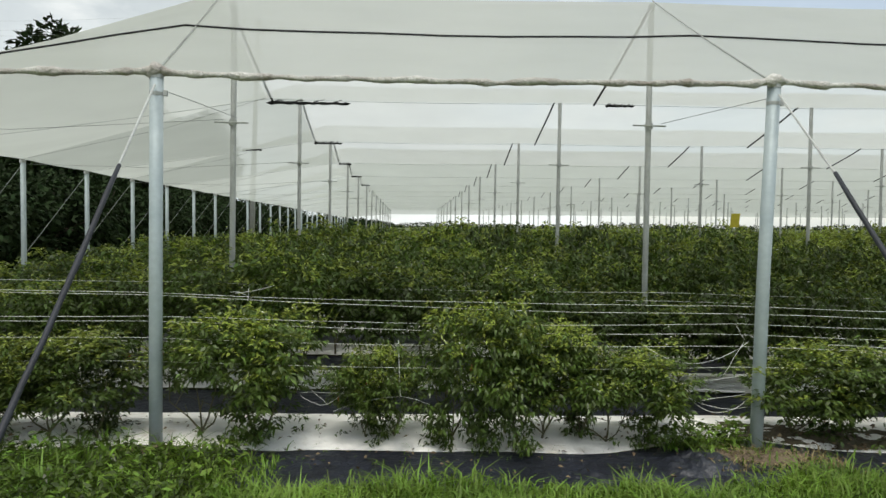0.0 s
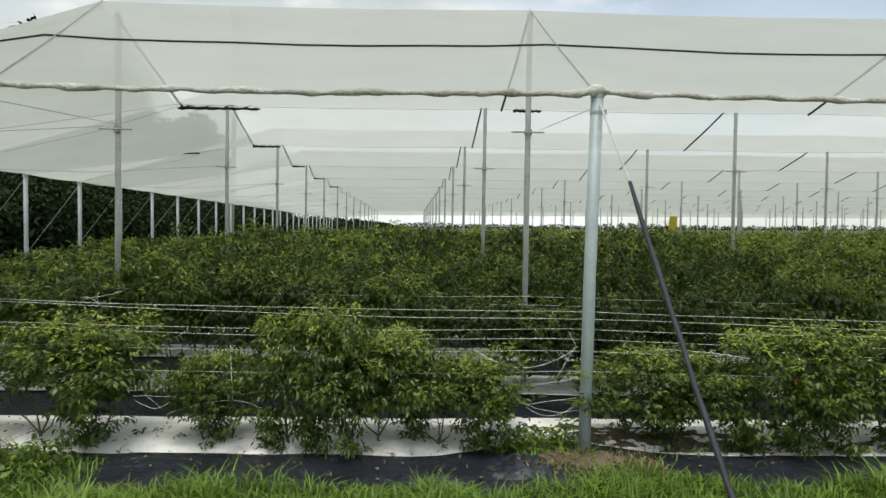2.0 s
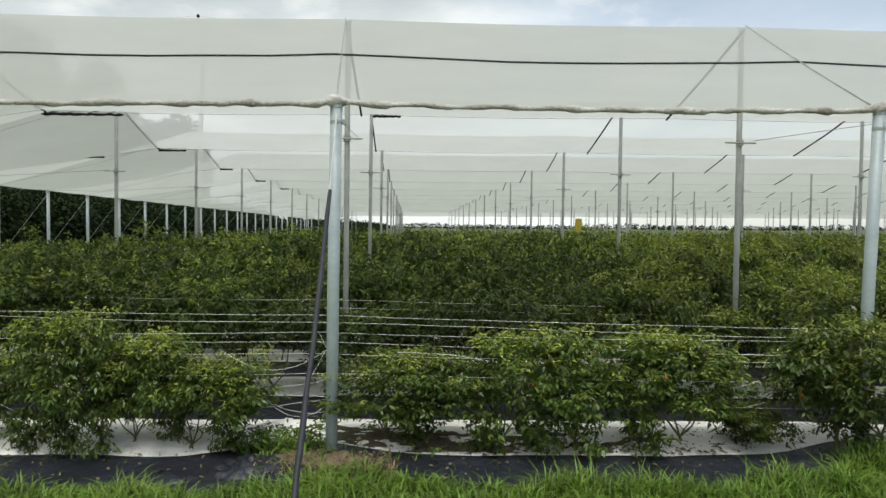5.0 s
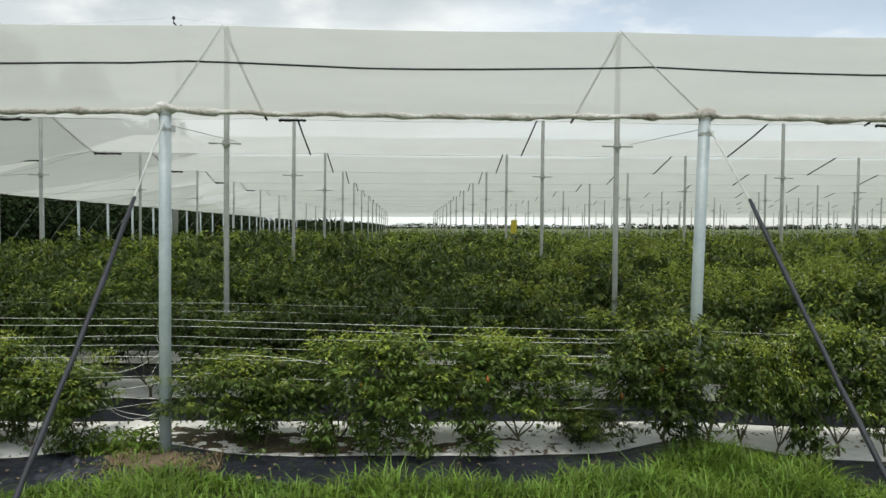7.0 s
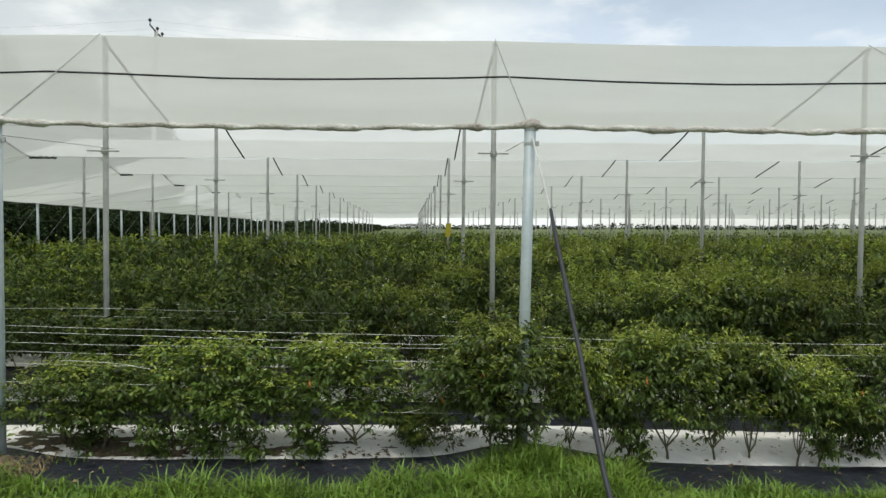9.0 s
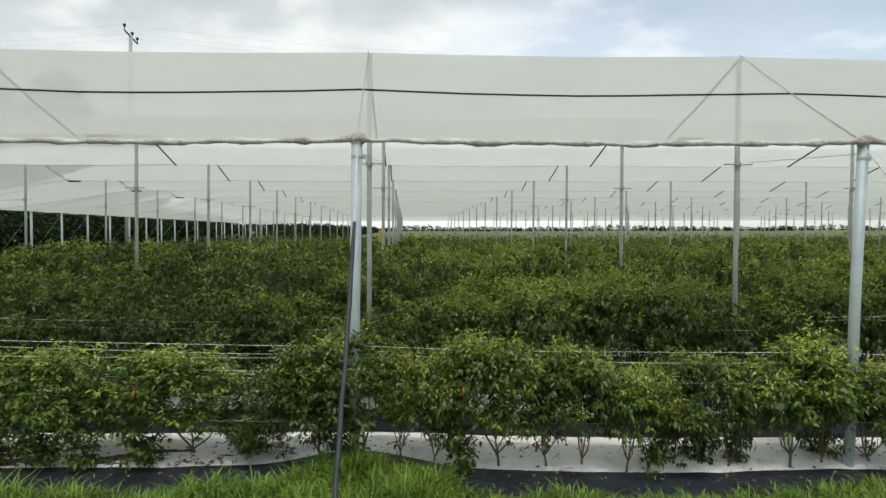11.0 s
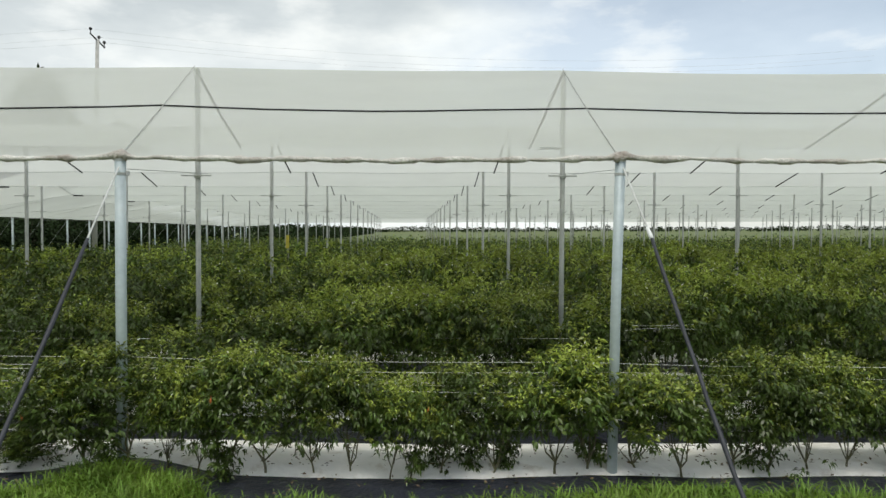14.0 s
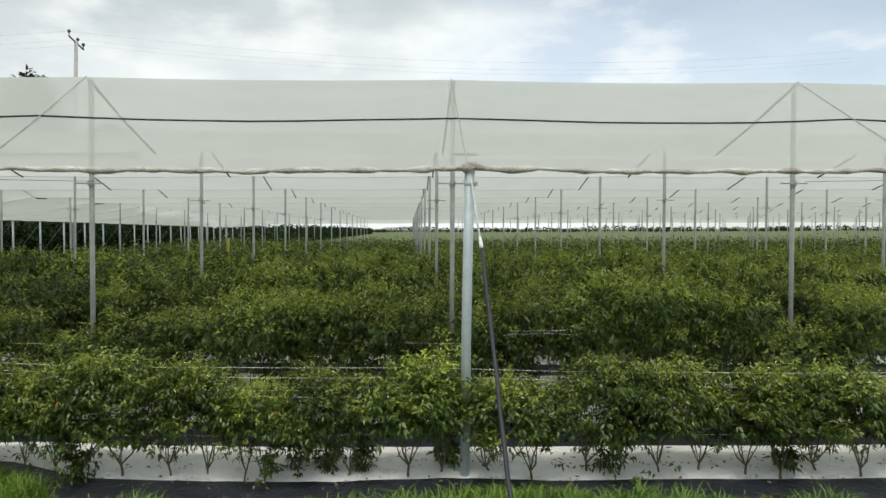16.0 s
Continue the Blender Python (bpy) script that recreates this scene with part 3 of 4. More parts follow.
def bush_leaves(seed, wide, deep, tall, low, shoots, per, leaf, pale_share=0.22, tufts=30, sprays=0.0, skirts=(), lift=0.9):
    """Places and directions of the leaves of one pepper bush: rosettes on the many small tufts of a lobed, ragged crown."""
    rng = np.random.default_rng(seed)
    f = np.sort(rng.random(tufts)) ** lift                   # from the lowest tuft to the highest
    a = np.arange(tufts) * 2.4 + rng.uniform(-0.6, 0.6, tufts)
    lobes = 1 + 0.22 * np.sin(2 * a + rng.uniform(0, 6.28)) + 0.18 * np.sin(3 * a + rng.uniform(0, 6.28))
    reach = np.interp(f, (0, 0.3, 0.7, 1), (0.66, 1.0, 0.88, 0.42)) * lobes * rng.uniform(0.4, 1.0, tufts) ** 0.6
    mids = np.stack([np.cos(a) * wide * 0.42 * reach, np.sin(a) * deep * 0.42 * reach, low + (tall - low) * (0.12 + 0.76 * f)], 1)
    sizes = rng.uniform(0.10, 0.22, tufts) * np.where(rng.random(tufts) < 0.25, 1.35, 1.0) * tall / 1.2 * (30 / tufts) ** 0.4
    spots, ways, big, young = [], [], [], []
    for _ in range(shoots):
        i = rng.integers(tufts)
        d = rng.normal(0, 1, 3)
        d[2] = d[2] * 0.85 + 0.35
        d /= np.linalg.norm(d)
        q = rng.uniform(0.7, 1.05) if rng.random() < 0.75 else rng.uniform(0.2, 0.7)
        if rng.random() < 0.10:                             # long shoots that stick out
            q = rng.uniform(1.05, 1.6)
        p = mids[i] + d * sizes[i] * q * np.array((1.15, 1.1, 0.85))
        if p[2] < low - 0.05:
            p[2] = low + rng.uniform(-0.05, 0.15)
        if rng.random() < sprays:                           # low sprays on the bare stems
            p = np.array((rng.normal(0, 0.26) * wide, rng.normal(-0.05, 0.14), rng.uniform(0.10, low + 0.05)))
            d[2] = -abs(d[2])
        elif skirts and rng.random() < 0.055 * len(skirts):  # leafy side stems that hang to the ground
            at, half = skirts[rng.integers(len(skirts))]
            k = rng.random()
            p = np.array((at * wide + rng.normal(0, half) * (0.55 + 0.45 * k), rng.normal(-0.10, 0.10), 0.07 + (low + 0.05) * k))
            d[2] = -abs(d[2])
        # young leaves crowd the crown tops, their paleness also standing in for top light
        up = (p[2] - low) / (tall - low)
        fresh = d[2] > (0.35 if tufts < 20 else max(-0.1, 0.35 - pale_share)) and q > 0.72
        fresh = fresh and rng.random() < pale_share * (1.6 if tufts < 20 else 1.0) + (0.6 if pale_share > 0.15 else 0.4) * up * up
        turn = rng.uniform(0, 6.28)
        axis = d + np.array((0, 0, 0.4))
        for j in range(per):
            b = turn + j * 2.4 + rng.normal(0, 0.3)
            around = np.array((math.cos(b), math.sin(b), 0.0))
            droop = rng.uniform(-1.05, 0.2) if not fresh else rng.uniform(-0.6, 0.55)
            w = around * 0.85 + 0.75 * d * np.array((1, 1, 0.3)) + np.array((0, 0, droop))
            spots.append(p + axis * rng.uniform(-0.05, 0.05) + around * 0.012 + rng.normal(0, 0.012, 3))
            ways.append(w)
            big.append(leaf * rng.uniform(0.6, 1.2) * (0.85 if fresh else 1))
            bloom = fresh and j == 0 and rng.random() < 0.5
            if bloom:                                    # a small white flower among the young leaves
                big[-1] = 0.42 * leaf
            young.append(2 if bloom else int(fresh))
    spots = np.array(spots)
    for axis_i, size in ((0, wide), (1, deep)):           # bring the crown to its width, depth and height
        lo, hi = np.percentile(spots[:, axis_i], (3, 97))
        spots[:, axis_i] = (spots[:, axis_i] - (lo + hi) / 2) * size / (hi - lo)
    top = np.percentile(spots[:, 2], 98)
    spots[:, 2] = np.where(spots[:, 2] < low, spots[:, 2], low + (spots[:, 2] - low) * (tall - low) / (top - low))
    return spots, np.array(ways), np.array(big), np.array(young)


def bush_stems(seed, wide, tall, count):
    """Short trunks that branch low into a goblet of rising stems with a few twigs, one bmesh for each trunk."""
    rng = np.random.default_rng(seed + 500)
    made = []
    feet = [rng.uniform(-0.30, -0.12) * wide, rng.uniform(0.10, 0.30) * wide]
    for fx in feet[:2 if count > 4 else 1]:
        bm = bmesh.new()
        fy, knee = rng.normal(-0.02, 0.03), rng.uniform(0.06, 0.15)
        lean = rng.normal(0, 0.025)
        crown = Vector((fx + lean, fy, knee))
        tube(bm, [(fx, fy, -0.05), (fx + lean * 0.4, fy, knee * 0.5), crown], [0.019, 0.015, 0.014], 6, False)
        each = max(3, count // 2 + int(rng.integers(0, 2)))
        for i in range(each):
            a = 6.283 * (i + rng.uniform(-0.3, 0.3)) / each
            reach = rng.uniform(0.10, 0.30)
            out = Vector((math.cos(a) * reach, math.sin(a) * reach * 0.6, 0))
            top = tall * rng.uniform(0.42, 0.62)
            m0 = crown + out * 0.45 + Vector((rng.normal(0, 0.012), 0, (top - knee) * rng.uniform(0.16, 0.3)))
            m1 = crown + out * 0.85 + Vector((rng.normal(0, 0.02), 0, (top - knee) * rng.uniform(0.5, 0.65)))
            e = crown + out * rng.uniform(0.9, 1.25) + Vector((0, 0, top - knee))
            thick = rng.uniform(0.8, 1.15)
            tube(bm, [crown - Vector((0, 0, 0.01)), m0, m1, e], [0.011 * thick, 0.0092 * thick, 0.0075 * thick, 0.005], 5, False)
            for b in range(int(rng.integers(1, 4))):
                f = m0.lerp(m1, rng.uniform(0.0, 1))
                e2 = f + Vector((rng.normal(0, 0.09), rng.normal(0, 0.06), rng.uniform(-0.03, 0.2)))
                tube(bm, [f, f.lerp(e2, 0.5) + Vector((0, 0, 0.015)), e2], [0.0045, 0.0036, 0.002], 4, False)
        made.append(bm)
    return made


def fruit_mesh(name, mat):
    bm = bmesh.new()
    tube(bm, [(0, 0, 0.02), (0, 0, 0), (0, 0, -0.012), (0.002, 0, -0.035), (0.005, 0, -0.055)], [0.003, 0.005, 0.012, 0.011, 0.003], 7)
    return mesh_of(name, bm, mat, True)


RED_MESH, ORANGE_MESH = fruit_mesh("pepper", FRUIT_RED), fruit_mesh("pepper_ripening", FRUIT_ORANGE)


def bush(seed, wide, deep, tall, low, shoots, per, leaf, stems=6, fruit=0, label="bushy green pepper plant", group="pepper plants", pale_share=0.22, tufts=30, sprays=0.0, skirts=(), lift=0.9):
    ob = thing("pepper_plant", (0, 0, 0), label, "pepper plant", group)
    sp, wy, sz, yg = bush_leaves(seed, wide, deep, tall, low, shoots, per, leaf, pale_share, tufts, sprays, skirts, lift)
    part("foliage", leaves_mesh("foliage", sp, wy, sz, yg, (LEAF, LEAF_YOUNG_LIT, FLOWER)), None, ob)
    for bm in bush_stems(seed, wide, tall, stems):
        part("stem", bm, STEM, ob, "bare forked stem")
    rng = np.random.default_rng(seed + 90)
    front = [p for p in sp if p[1] < -deep * 0.22 and 0.35 * tall < p[2] < 0.9 * tall]
    for i in range(min(fruit, len(front))):
        f = new("pepper", RED_MESH if i % 3 else ORANGE_MESH)
        f.parent = ob
        p = front[rng.integers(len(front))]
        f.matrix_basis = Matrix.Translation((p[0], p[1] - 0.03, p[2])) @ pose(0, 0, 0, rng.uniform(-25, 25), rng.uniform(-25, 25), rng.uniform(0, 360))
    return ob


# the row at the open edge, plant by plant: middle, width, height
FRONT = [(-4.1, 1.5, 1.15), (-2.8, 1.3, 1.1), (-1.6, 1.0, 0.95), (-0.72, 1.15, 0.98), (0.74, 1.24, 1.22), (2.11, 0.74, 0.88), (3.12, 0.96, 1.33), (3.82, 0.90, 1.12), (4.48, 0.98, 0.90), (6.42, 1.2, 0.96),
         (7.72, 1.25, 1.20), (9.05, 1.3, 1.18), (9.98, 0.5, 0.46), (10.86, 1.4, 1.38), (11.66, 0.7, 1.22), (12.4, 1.2, 1.48), (13.35, 0.95, 1.42),
         (14.1, 0.8, 1.18), (14.85, 1.1, 1.32), (16.05, 1.25, 1.50), (17.1, 1.15, 1.26), (18.2, 1.2, 1.50), (19.1, 1.0, 1.42), (20.1, 1.2, 1.38), (21.1, 1.15, 1.4),
         (22.3, 1.3, 1.4), (23.5, 1.3, 1.4), (24.7, 1.3, 1.4)]
LOW_ONES = (10.86, 12.4, 14.85, 18.2)          # plants further along whose leaves hang to the ground
kinds = []
SKIRTS = (((0.10, 0.13),), ((0.02, 0.12),), ((-0.26, 0.10), (0.02, 0.09), (0.26, 0.11)), ((-0.18, 0.10),),
          (), ((0.16, 0.10),), (), ((-0.2, 0.09),))
for i in range(8):
    low_kind = i < 4
    kinds.append(bush(10 + i, 1.2, 0.95, 1.2, 0.33 if low_kind else 0.41, 900 if low_kind else 780, 11, 0.074 if low_kind else 0.083, 7 if low_kind else 10, 2 if i == 1 else 1,
                      "bushy pepper plant hanging low over white mulch" if low_kind else "leafy pepper plant with bare forked stems below", pale_share=0.20 if low_kind else 0.36,
                      sprays=0.004 if low_kind else (0.008, 0.003, 0.012, 0.004)[i - 4], skirts=SKIRTS[i]))
rnd = random.Random(5)
for i, (x, w, h) in enumerate(FRONT):
    low_one = x < 10 or x in LOW_ONES
    m = Matrix.Translation((x, bed_line(x) + (0.14 if x < 10 else -0.16 if x < 11.9 else 0.0) + rnd.uniform(-0.05, 0.05), earth(x, 0.3) + 0.03)) @ pose(0, 0, 0, rnd.uniform(-3, 5), rnd.uniform(-5, 5), rnd.choice((0, 180)) + rnd.uniform(-14, 14)) @ Matrix.Diagonal((w / (1.12 if x < 10 else 1.25), min(1.0, 0.5 + 0.38 * w), h / (1.22 if x < 10 else 1.29), 1))
    put(kinds[i % 4 + (0 if low_one else 4)], m)


def crop_top(x, r):
    """Height of the top of the crop over the level of the open edge, row by row."""
    rise = 1 / (1 + math.exp(-(x - 10.6) * 1.8))
    dip = max(math.exp(-((x - at) / 0.55) ** 2) * deep for at, deep in ((5.5, 0.5), (11.0, 0.45), (16.5, 0.25), (22.0, 0.4)))
    side = max(0.0, min(1.0, (0.5 - x) / 4)) * max(0.0, 0.55 - 0.03 * max(0.0, r * BED - 6))
    return (1.2, 1.52 + 0.26 * rise - dip, 1.80, 1.90, 1.97)[min(r, 4)] - (side if r > 1 else 0.4 * side)


def inner_bush(seed, dark, open_foot, near=True):
    """A plant of the inner rows: those of the first bays are darker, some stand on bare feet."""
    # fewer pale leaves put the deeper shade of the first bays into the colour
    if near:
        return bush(seed, 1.25, 1.05 if open_foot else 1.2, 1.25, 0.46 if open_foot else 0.36, 560, 9, 0.088, 4, 0, "leafy pepper plant in a dense inner row", "inner pepper plants",
                    0.05 if dark else 0.22, 12, lift=0.7 if open_foot else 0.95)
    return bush(seed, 1.45, 1.3, 1.25, 0.34, 200, 8, 0.13, 2, 0, "dense green pepper plant in the inner rows", "inner pepper plants", 0.12 if dark else 0.25, 9)


mids_open, mids_dark, mids_light = [inner_bush(30 + i, True, True) for i in range(3)], [inner_bush(36 + i, True, False) for i in range(2)], [inner_bush(33 + i, False, False) for i in range(3)]
fars_dark, fars_light = [inner_bush(50 + i, True, False, False) for i in range(2)], [inner_bush(52 + i, False, False, False) for i in range(2)]
for r in range(1, 7):
    y = r * BED
    x = -5.0 if r < 3 else -5.3
    stop = 15.9 + (y + 8) * 0.78
    while x < stop:
        h = crop_top(x, r) - earth(x, y) + 0.24 * wave(x, r, 0.6) + (rnd.uniform(-0.24, 0.12) if r < 3 else rnd.uniform(-0.12, 0.08))
        m = Matrix.Translation((x, y + bed_line(x) + 0.22 + rnd.uniform(-0.1, 0.1), earth(x, y) + 0.03)) @ pose(0, 0, 0, 0, 0, rnd.uniform(0, 360)) @ Matrix.Diagonal((rnd.uniform(0.9, 1.25), rnd.uniform(0.95, 1.2), h / 1.27, 1))
        first_bays = x < 8.6 + 0.25 * y
        put(rnd.choice((fars_dark if first_bays else fars_light) if r > 2 else mids_light if not first_bays else mids_open if r == 1 and x < 5.8 else mids_dark), m)
        x += rnd.uniform(0.85, 1.15) if r < 3 else rnd.uniform(1.0, 1.35)

rng = np.random.default_rng(8)
sp, wy, sz, yg = [], [], [], []
for r in range(7, 33):
    y = r * BED
    x, stop = (-5.2, 17 + (y + 8) * 0.78)
    n = 190 if r < 12 else 150 if r < 22 else 100
    size = 0.155 if r < 12 else 0.19 if r < 22 else 0.24
    while x < stop:
        h = crop_top(x, r) + 0.22 - earth(x, y) + 0.2 * wave(x, r, 0.4) + rng.uniform(-0.12, 0.12)
        p = rng.normal(0, 1, (n, 3))
        p /= np.linalg.norm(p, axis=1)[:, None]
        p[:, 2] = np.abs(p[:, 2]) * 0.55 + 0.45 * rng.random(n)
        sp.append(p * np.array((0.78, 0.72, h)) * rng.uniform(0.75, 1.0, (n, 1)) + np.array((x, y + 0.25, earth(x, y))))
        wy.append(p * np.array((1, 1, 0)) + rng.normal(0, 0.4, (n, 3)) + np.array((0, 0, -0.3)))
        sz.append(rng.uniform(0.7, 1.25, n) * size)
        yg.append((rng.random(n) < 0.3) & (p[:, 2] > 0.45))
        x += 1.15
far_rows = new("pepper_rows", leaves_mesh("pepper_rows", np.concatenate(sp), np.concatenate(wy), np.concatenate(sz), np.concatenate(yg), (LEAF, LEAF_YOUNG_LIT, FLOWER), 0.5))
tagged(far_rows, "dense far rows of green pepper plants", "crop rows", kind="stuff")


# ---------------------------------------------------------------- trellis cords, stakes and loose string
def cord(name, x_a, x_b, y_off, z, slope, seed, radius=0.0018, label="white trellis cord strung along the plant row", row=0):
    pts = []
    n = int((x_b - x_a) / 0.45)
    for i in range(n + 1):
        x = x_a + (x_b - x_a) * i / n
        sag = 0.03 * math.sin(math.pi * ((x / BAY) % 1.0))
        out = 0.0 if row else 0.14 / (1 + math.exp(-(x - 9.5) * 2))
        pts.append((x, row * BED + bed_line(x) + y_off - out, z + slope * x - sag + 0.025 * wave(x, seed, 0.3) + 0.006 * wave(x, seed + 40, 1.4)))
    return line_thing(name, pts, radius, CORD, label, "cord", "trellis cords", 4)


for x_a, x_b, y_off, z, slope, r in ((-6, 24, 0.10, 1.485, -0.0225, 0.0016), (-6, 24, 0.16, 1.455, -0.029, 0.0016), (-6, 11.5, 0.06, 1.28, -0.013, 0.0015), (-6, 24, 0.20, 1.21, -0.0235, 0.0016),
                                     (-6, 11, 0.02, 1.08, -0.015, 0.0015), (-6, 10.5, -0.04, 0.88, -0.013, 0.0015), (8.5, 24, 0.05, 1.34, -0.034, 0.0016), (9, 24, 0.0, 0.66, -0.018, 0.0011)):
    cord("trellis_cord", x_a, x_b, y_off, z, slope, len(kinds) + int(z * 100), r)
cord("trellis_cord", -5, 9, -0.1, 1.40, -0.02, 11, 0.0021, "white trellis cord on an inner plant row", 1)
cord("trellis_cord", 5, 10.5, -0.1, 1.30, -0.02, 13, 0.0019, "white trellis cord on an inner plant row", 1)
cord("trellis_cord", 14.5, 18.5, -0.1, 1.37, -0.021, 17, 0.002, "white trellis cord on an inner plant row", 1)


def slack(pts_ends, sag, seed, radius=0.0019):
    a, b = Vector(pts_ends[0]), Vector(pts_ends[1])
    pts = []
    for i in range(13):
        u = i / 12
        p = a.lerp(b, u) + Vector((0, 0.22, 0))
        p.z -= sag * 4 * u * (1 - u)
        p.y += 0.03 * wave(u * 4, seed, 1.0)
        pts.append(p)
    line_thing("loose_string", pts, radius, CORD, "loose white string hanging slack between the plants", "string", "loose strings", 4)


slack(((4.60, -0.07, 1.01), (5.60, -0.07, 1.04)), 0.19, 1)
slack(((5.10, -0.07, 0.67), (5.61, -0.07, 0.74)), 0.015, 2)
slack(((4.95, -0.07, 0.58), (5.62, -0.07, 0.56)), -0.01, 3)
slack(((4.90, -0.07, 0.45), (5.60, -0.07, 0.54)), 0.0, 4)
slack(((5.00, -0.07, 0.56), (5.62, -0.07, 0.51)), 0.17, 5)
slack(((5.06, -0.07, 0.50), (5.61, -0.07, 0.42)), 0.05, 14)
slack(((4.86, -0.07, 0.27), (5.46, -0.07, 0.33)), 0.05, 25)
slack(((4.82, -0.07, 0.19), (5.60, -0.07, 0.19)), 0.0, 26)
slack(((1.42, -0.10, 0.59), (1.82, -0.10, 0.57)), 0.0, 7)
slack(((1.43, -0.10, 0.56), (1.82, -0.10, 0.60)), 0.11, 8)
slack(((1.52, -0.10, 0.61), (1.67, -0.10, 0.47)), 0.0, 27)
slack(((-0.7, 0.3, 0.55), (0.1, 0.1, 0.66)), 0.03, 9)
slack(((0.1, 0.05, 0.95), (0.9, 0.2, 0.72)), 0.05, 10)
slack(((9.25, -0.1, 0.70), (10.0, -0.15, 0.76)), 0.10, 11)
slack(((9.2, -0.1, 0.52), (10.0, -0.15, 0.50)), 0.08, 12)
slack(((6.3, -0.2, 1.03), (7.2, -0.25, 0.95)), -0.02, 13)
slack(((17.2, 1.55, 1.21), (18.3, 1.55, 1.20)), -0.03, 19, 0.0013)
slack(((17.3, 1.55, 1.28), (18.2, 1.57, 1.28)), 0.01, 20, 0.0013)
slack(((17.6, 1.54, 1.20), (18.05, 1.54, 1.28)), 0.0, 21, 0.0013)
slack(((0.62, 0.6, 1.43), (0.82, 0.6, 1.36)), -0.03, 22)
slack(((0.78, 0.6, 1.34), (0.80, 0.6, 1.49)), 0.02, 23)
slack(((0.66, 0.6, 1.42), (1.05, 0.6, 1.50)), 0.01, 24)
slack(((2.33, -0.10, 0.54), (2.60, -0.10, 0.47)), -0.01, 15)
slack(((2.33, -0.10, 0.54), (1.72, -0.10, 0.41)), -0.03, 16)
slack(((2.31, -0.10, 1.06), (2.33, -0.10, 0.54)), 0.0, 28, 0.0035)
slack(((5.52, 0.0, 1.18), (5.59, -0.02, 1.04)), 0.0, 17)
slack(((5.59, -0.02, 1.03), (5.42, 0.02, 0.72)), 0.0, 18)


# yellow insect trap
trap = thing("insect_trap", (10.9, 11.5, -0.1), "yellow sticky insect trap sheet on a thin stake", "insect trap")
part("stake", tube(bmesh.new(), [(0, 0, -0.1), (0, 0, 2.60)], 0.012, 6), STAKE, trap)
bm = bmesh.new()
block(bm, (0.0, -0.018, 2.40), (0.26, 0.006, 0.36), 0.002)
for v in bm.verts:
    v.co.x += 0.10 * (v.co.z - 2.40)
bm.transform(pose(0, 0, 0, 0, 0, -61))
part("sheet", bm, YELLOW, trap, "bright yellow sheet")


# ---------------------------------------------------------------- soil mounds and grass at the open edge
def heap(x, y, w, d, h, seed):
    """Loose soil with clods and a ragged foot."""
    bm = bmesh.new()
    n = 30
    rows = [[bm.verts.new(((i / n - 0.5) * w, (j / n - 0.5) * d, 0)) for j in range(n + 1)] for i in range(n + 1)]
    for line in rows:
        for v in line:
            at = Vector((v.co.x, v.co.y, seed * 3.1))
            edge = (2 * v.co.x / w) ** 2 + (2 * v.co.y / d) ** 2 + 0.75 * noise.noise(at * 5) + 0.35 * noise.noise(at * 13)
            v.co.z = h * max(0.0, 1 - edge) ** 0.8 + 0.022 * noise.noise(at * 22) - (0.035 if edge > 0.75 else 0.0)
    for i in range(n):
        for j in range(n):
            bm.faces.new((rows[i][j], rows[i + 1][j], rows[i + 1][j + 1], rows[i][j + 1]))
    ob = new("soil_mound", mesh_of("soil_mound", bm, SOIL, True))
    ob.matrix_world = Matrix.Translation((x, y, earth(x, y) + 0.015))
    tagged(ob, "low mound of bare brown soil at a pole foot", "soil mound", "soil mounds")


heap(5.62, -0.22, 0.95, 0.40, 0.04, 1)
heap(0.15, -0.1, 0.7, 0.4, 0.06, 3)


# washed-out soil lying on the first bed, ragged at its rim
bm = bmesh.new()
nx, ny = 160, 18
rows = []
for i in range(nx + 1):
    x = 5.55 + 4.3 * i / nx
    a, b = bed_front(x), bed_line(x) + 1.25
    line = []
    for j in range(ny + 1):
        y = a + 0.02 + 0.66 * j / ny
        v = (y - a) / (b - a)
        film = 0.02 + 0.10 * math.sin(math.pi * min(1, v * 1.15 + 0.05)) + 0.012 * wave(x * 2 + v * 3, 2, 1.3)
        at = Vector((x * 1.9, y * 8, 7.7))
        cover = 0.42 - ((y - a - 0.24) / 0.26) ** 2 - 0.35 * max(0.0, x - 6.9) + 1.5 * noise.noise(at) + 1.1 * noise.noise(at * 3.3)
        line.append(bm.verts.new((x, y, earth(x, y) + film + max(-0.03, min(0.006, 0.03 * cover)) + 0.004 * noise.noise(at * 6))))
    rows.append(line)
for r0, r1 in zip(rows, rows[1:]):
    for j in range(ny):
        bm.faces.new((r0[j], r1[j], r1[j + 1], r0[j + 1]))
tagged(new("washed_soil", mesh_of("washed_soil", bm, DARK_SOIL, True)), "damp brown soil washed over the white mulch film", "soil", kind="stuff")


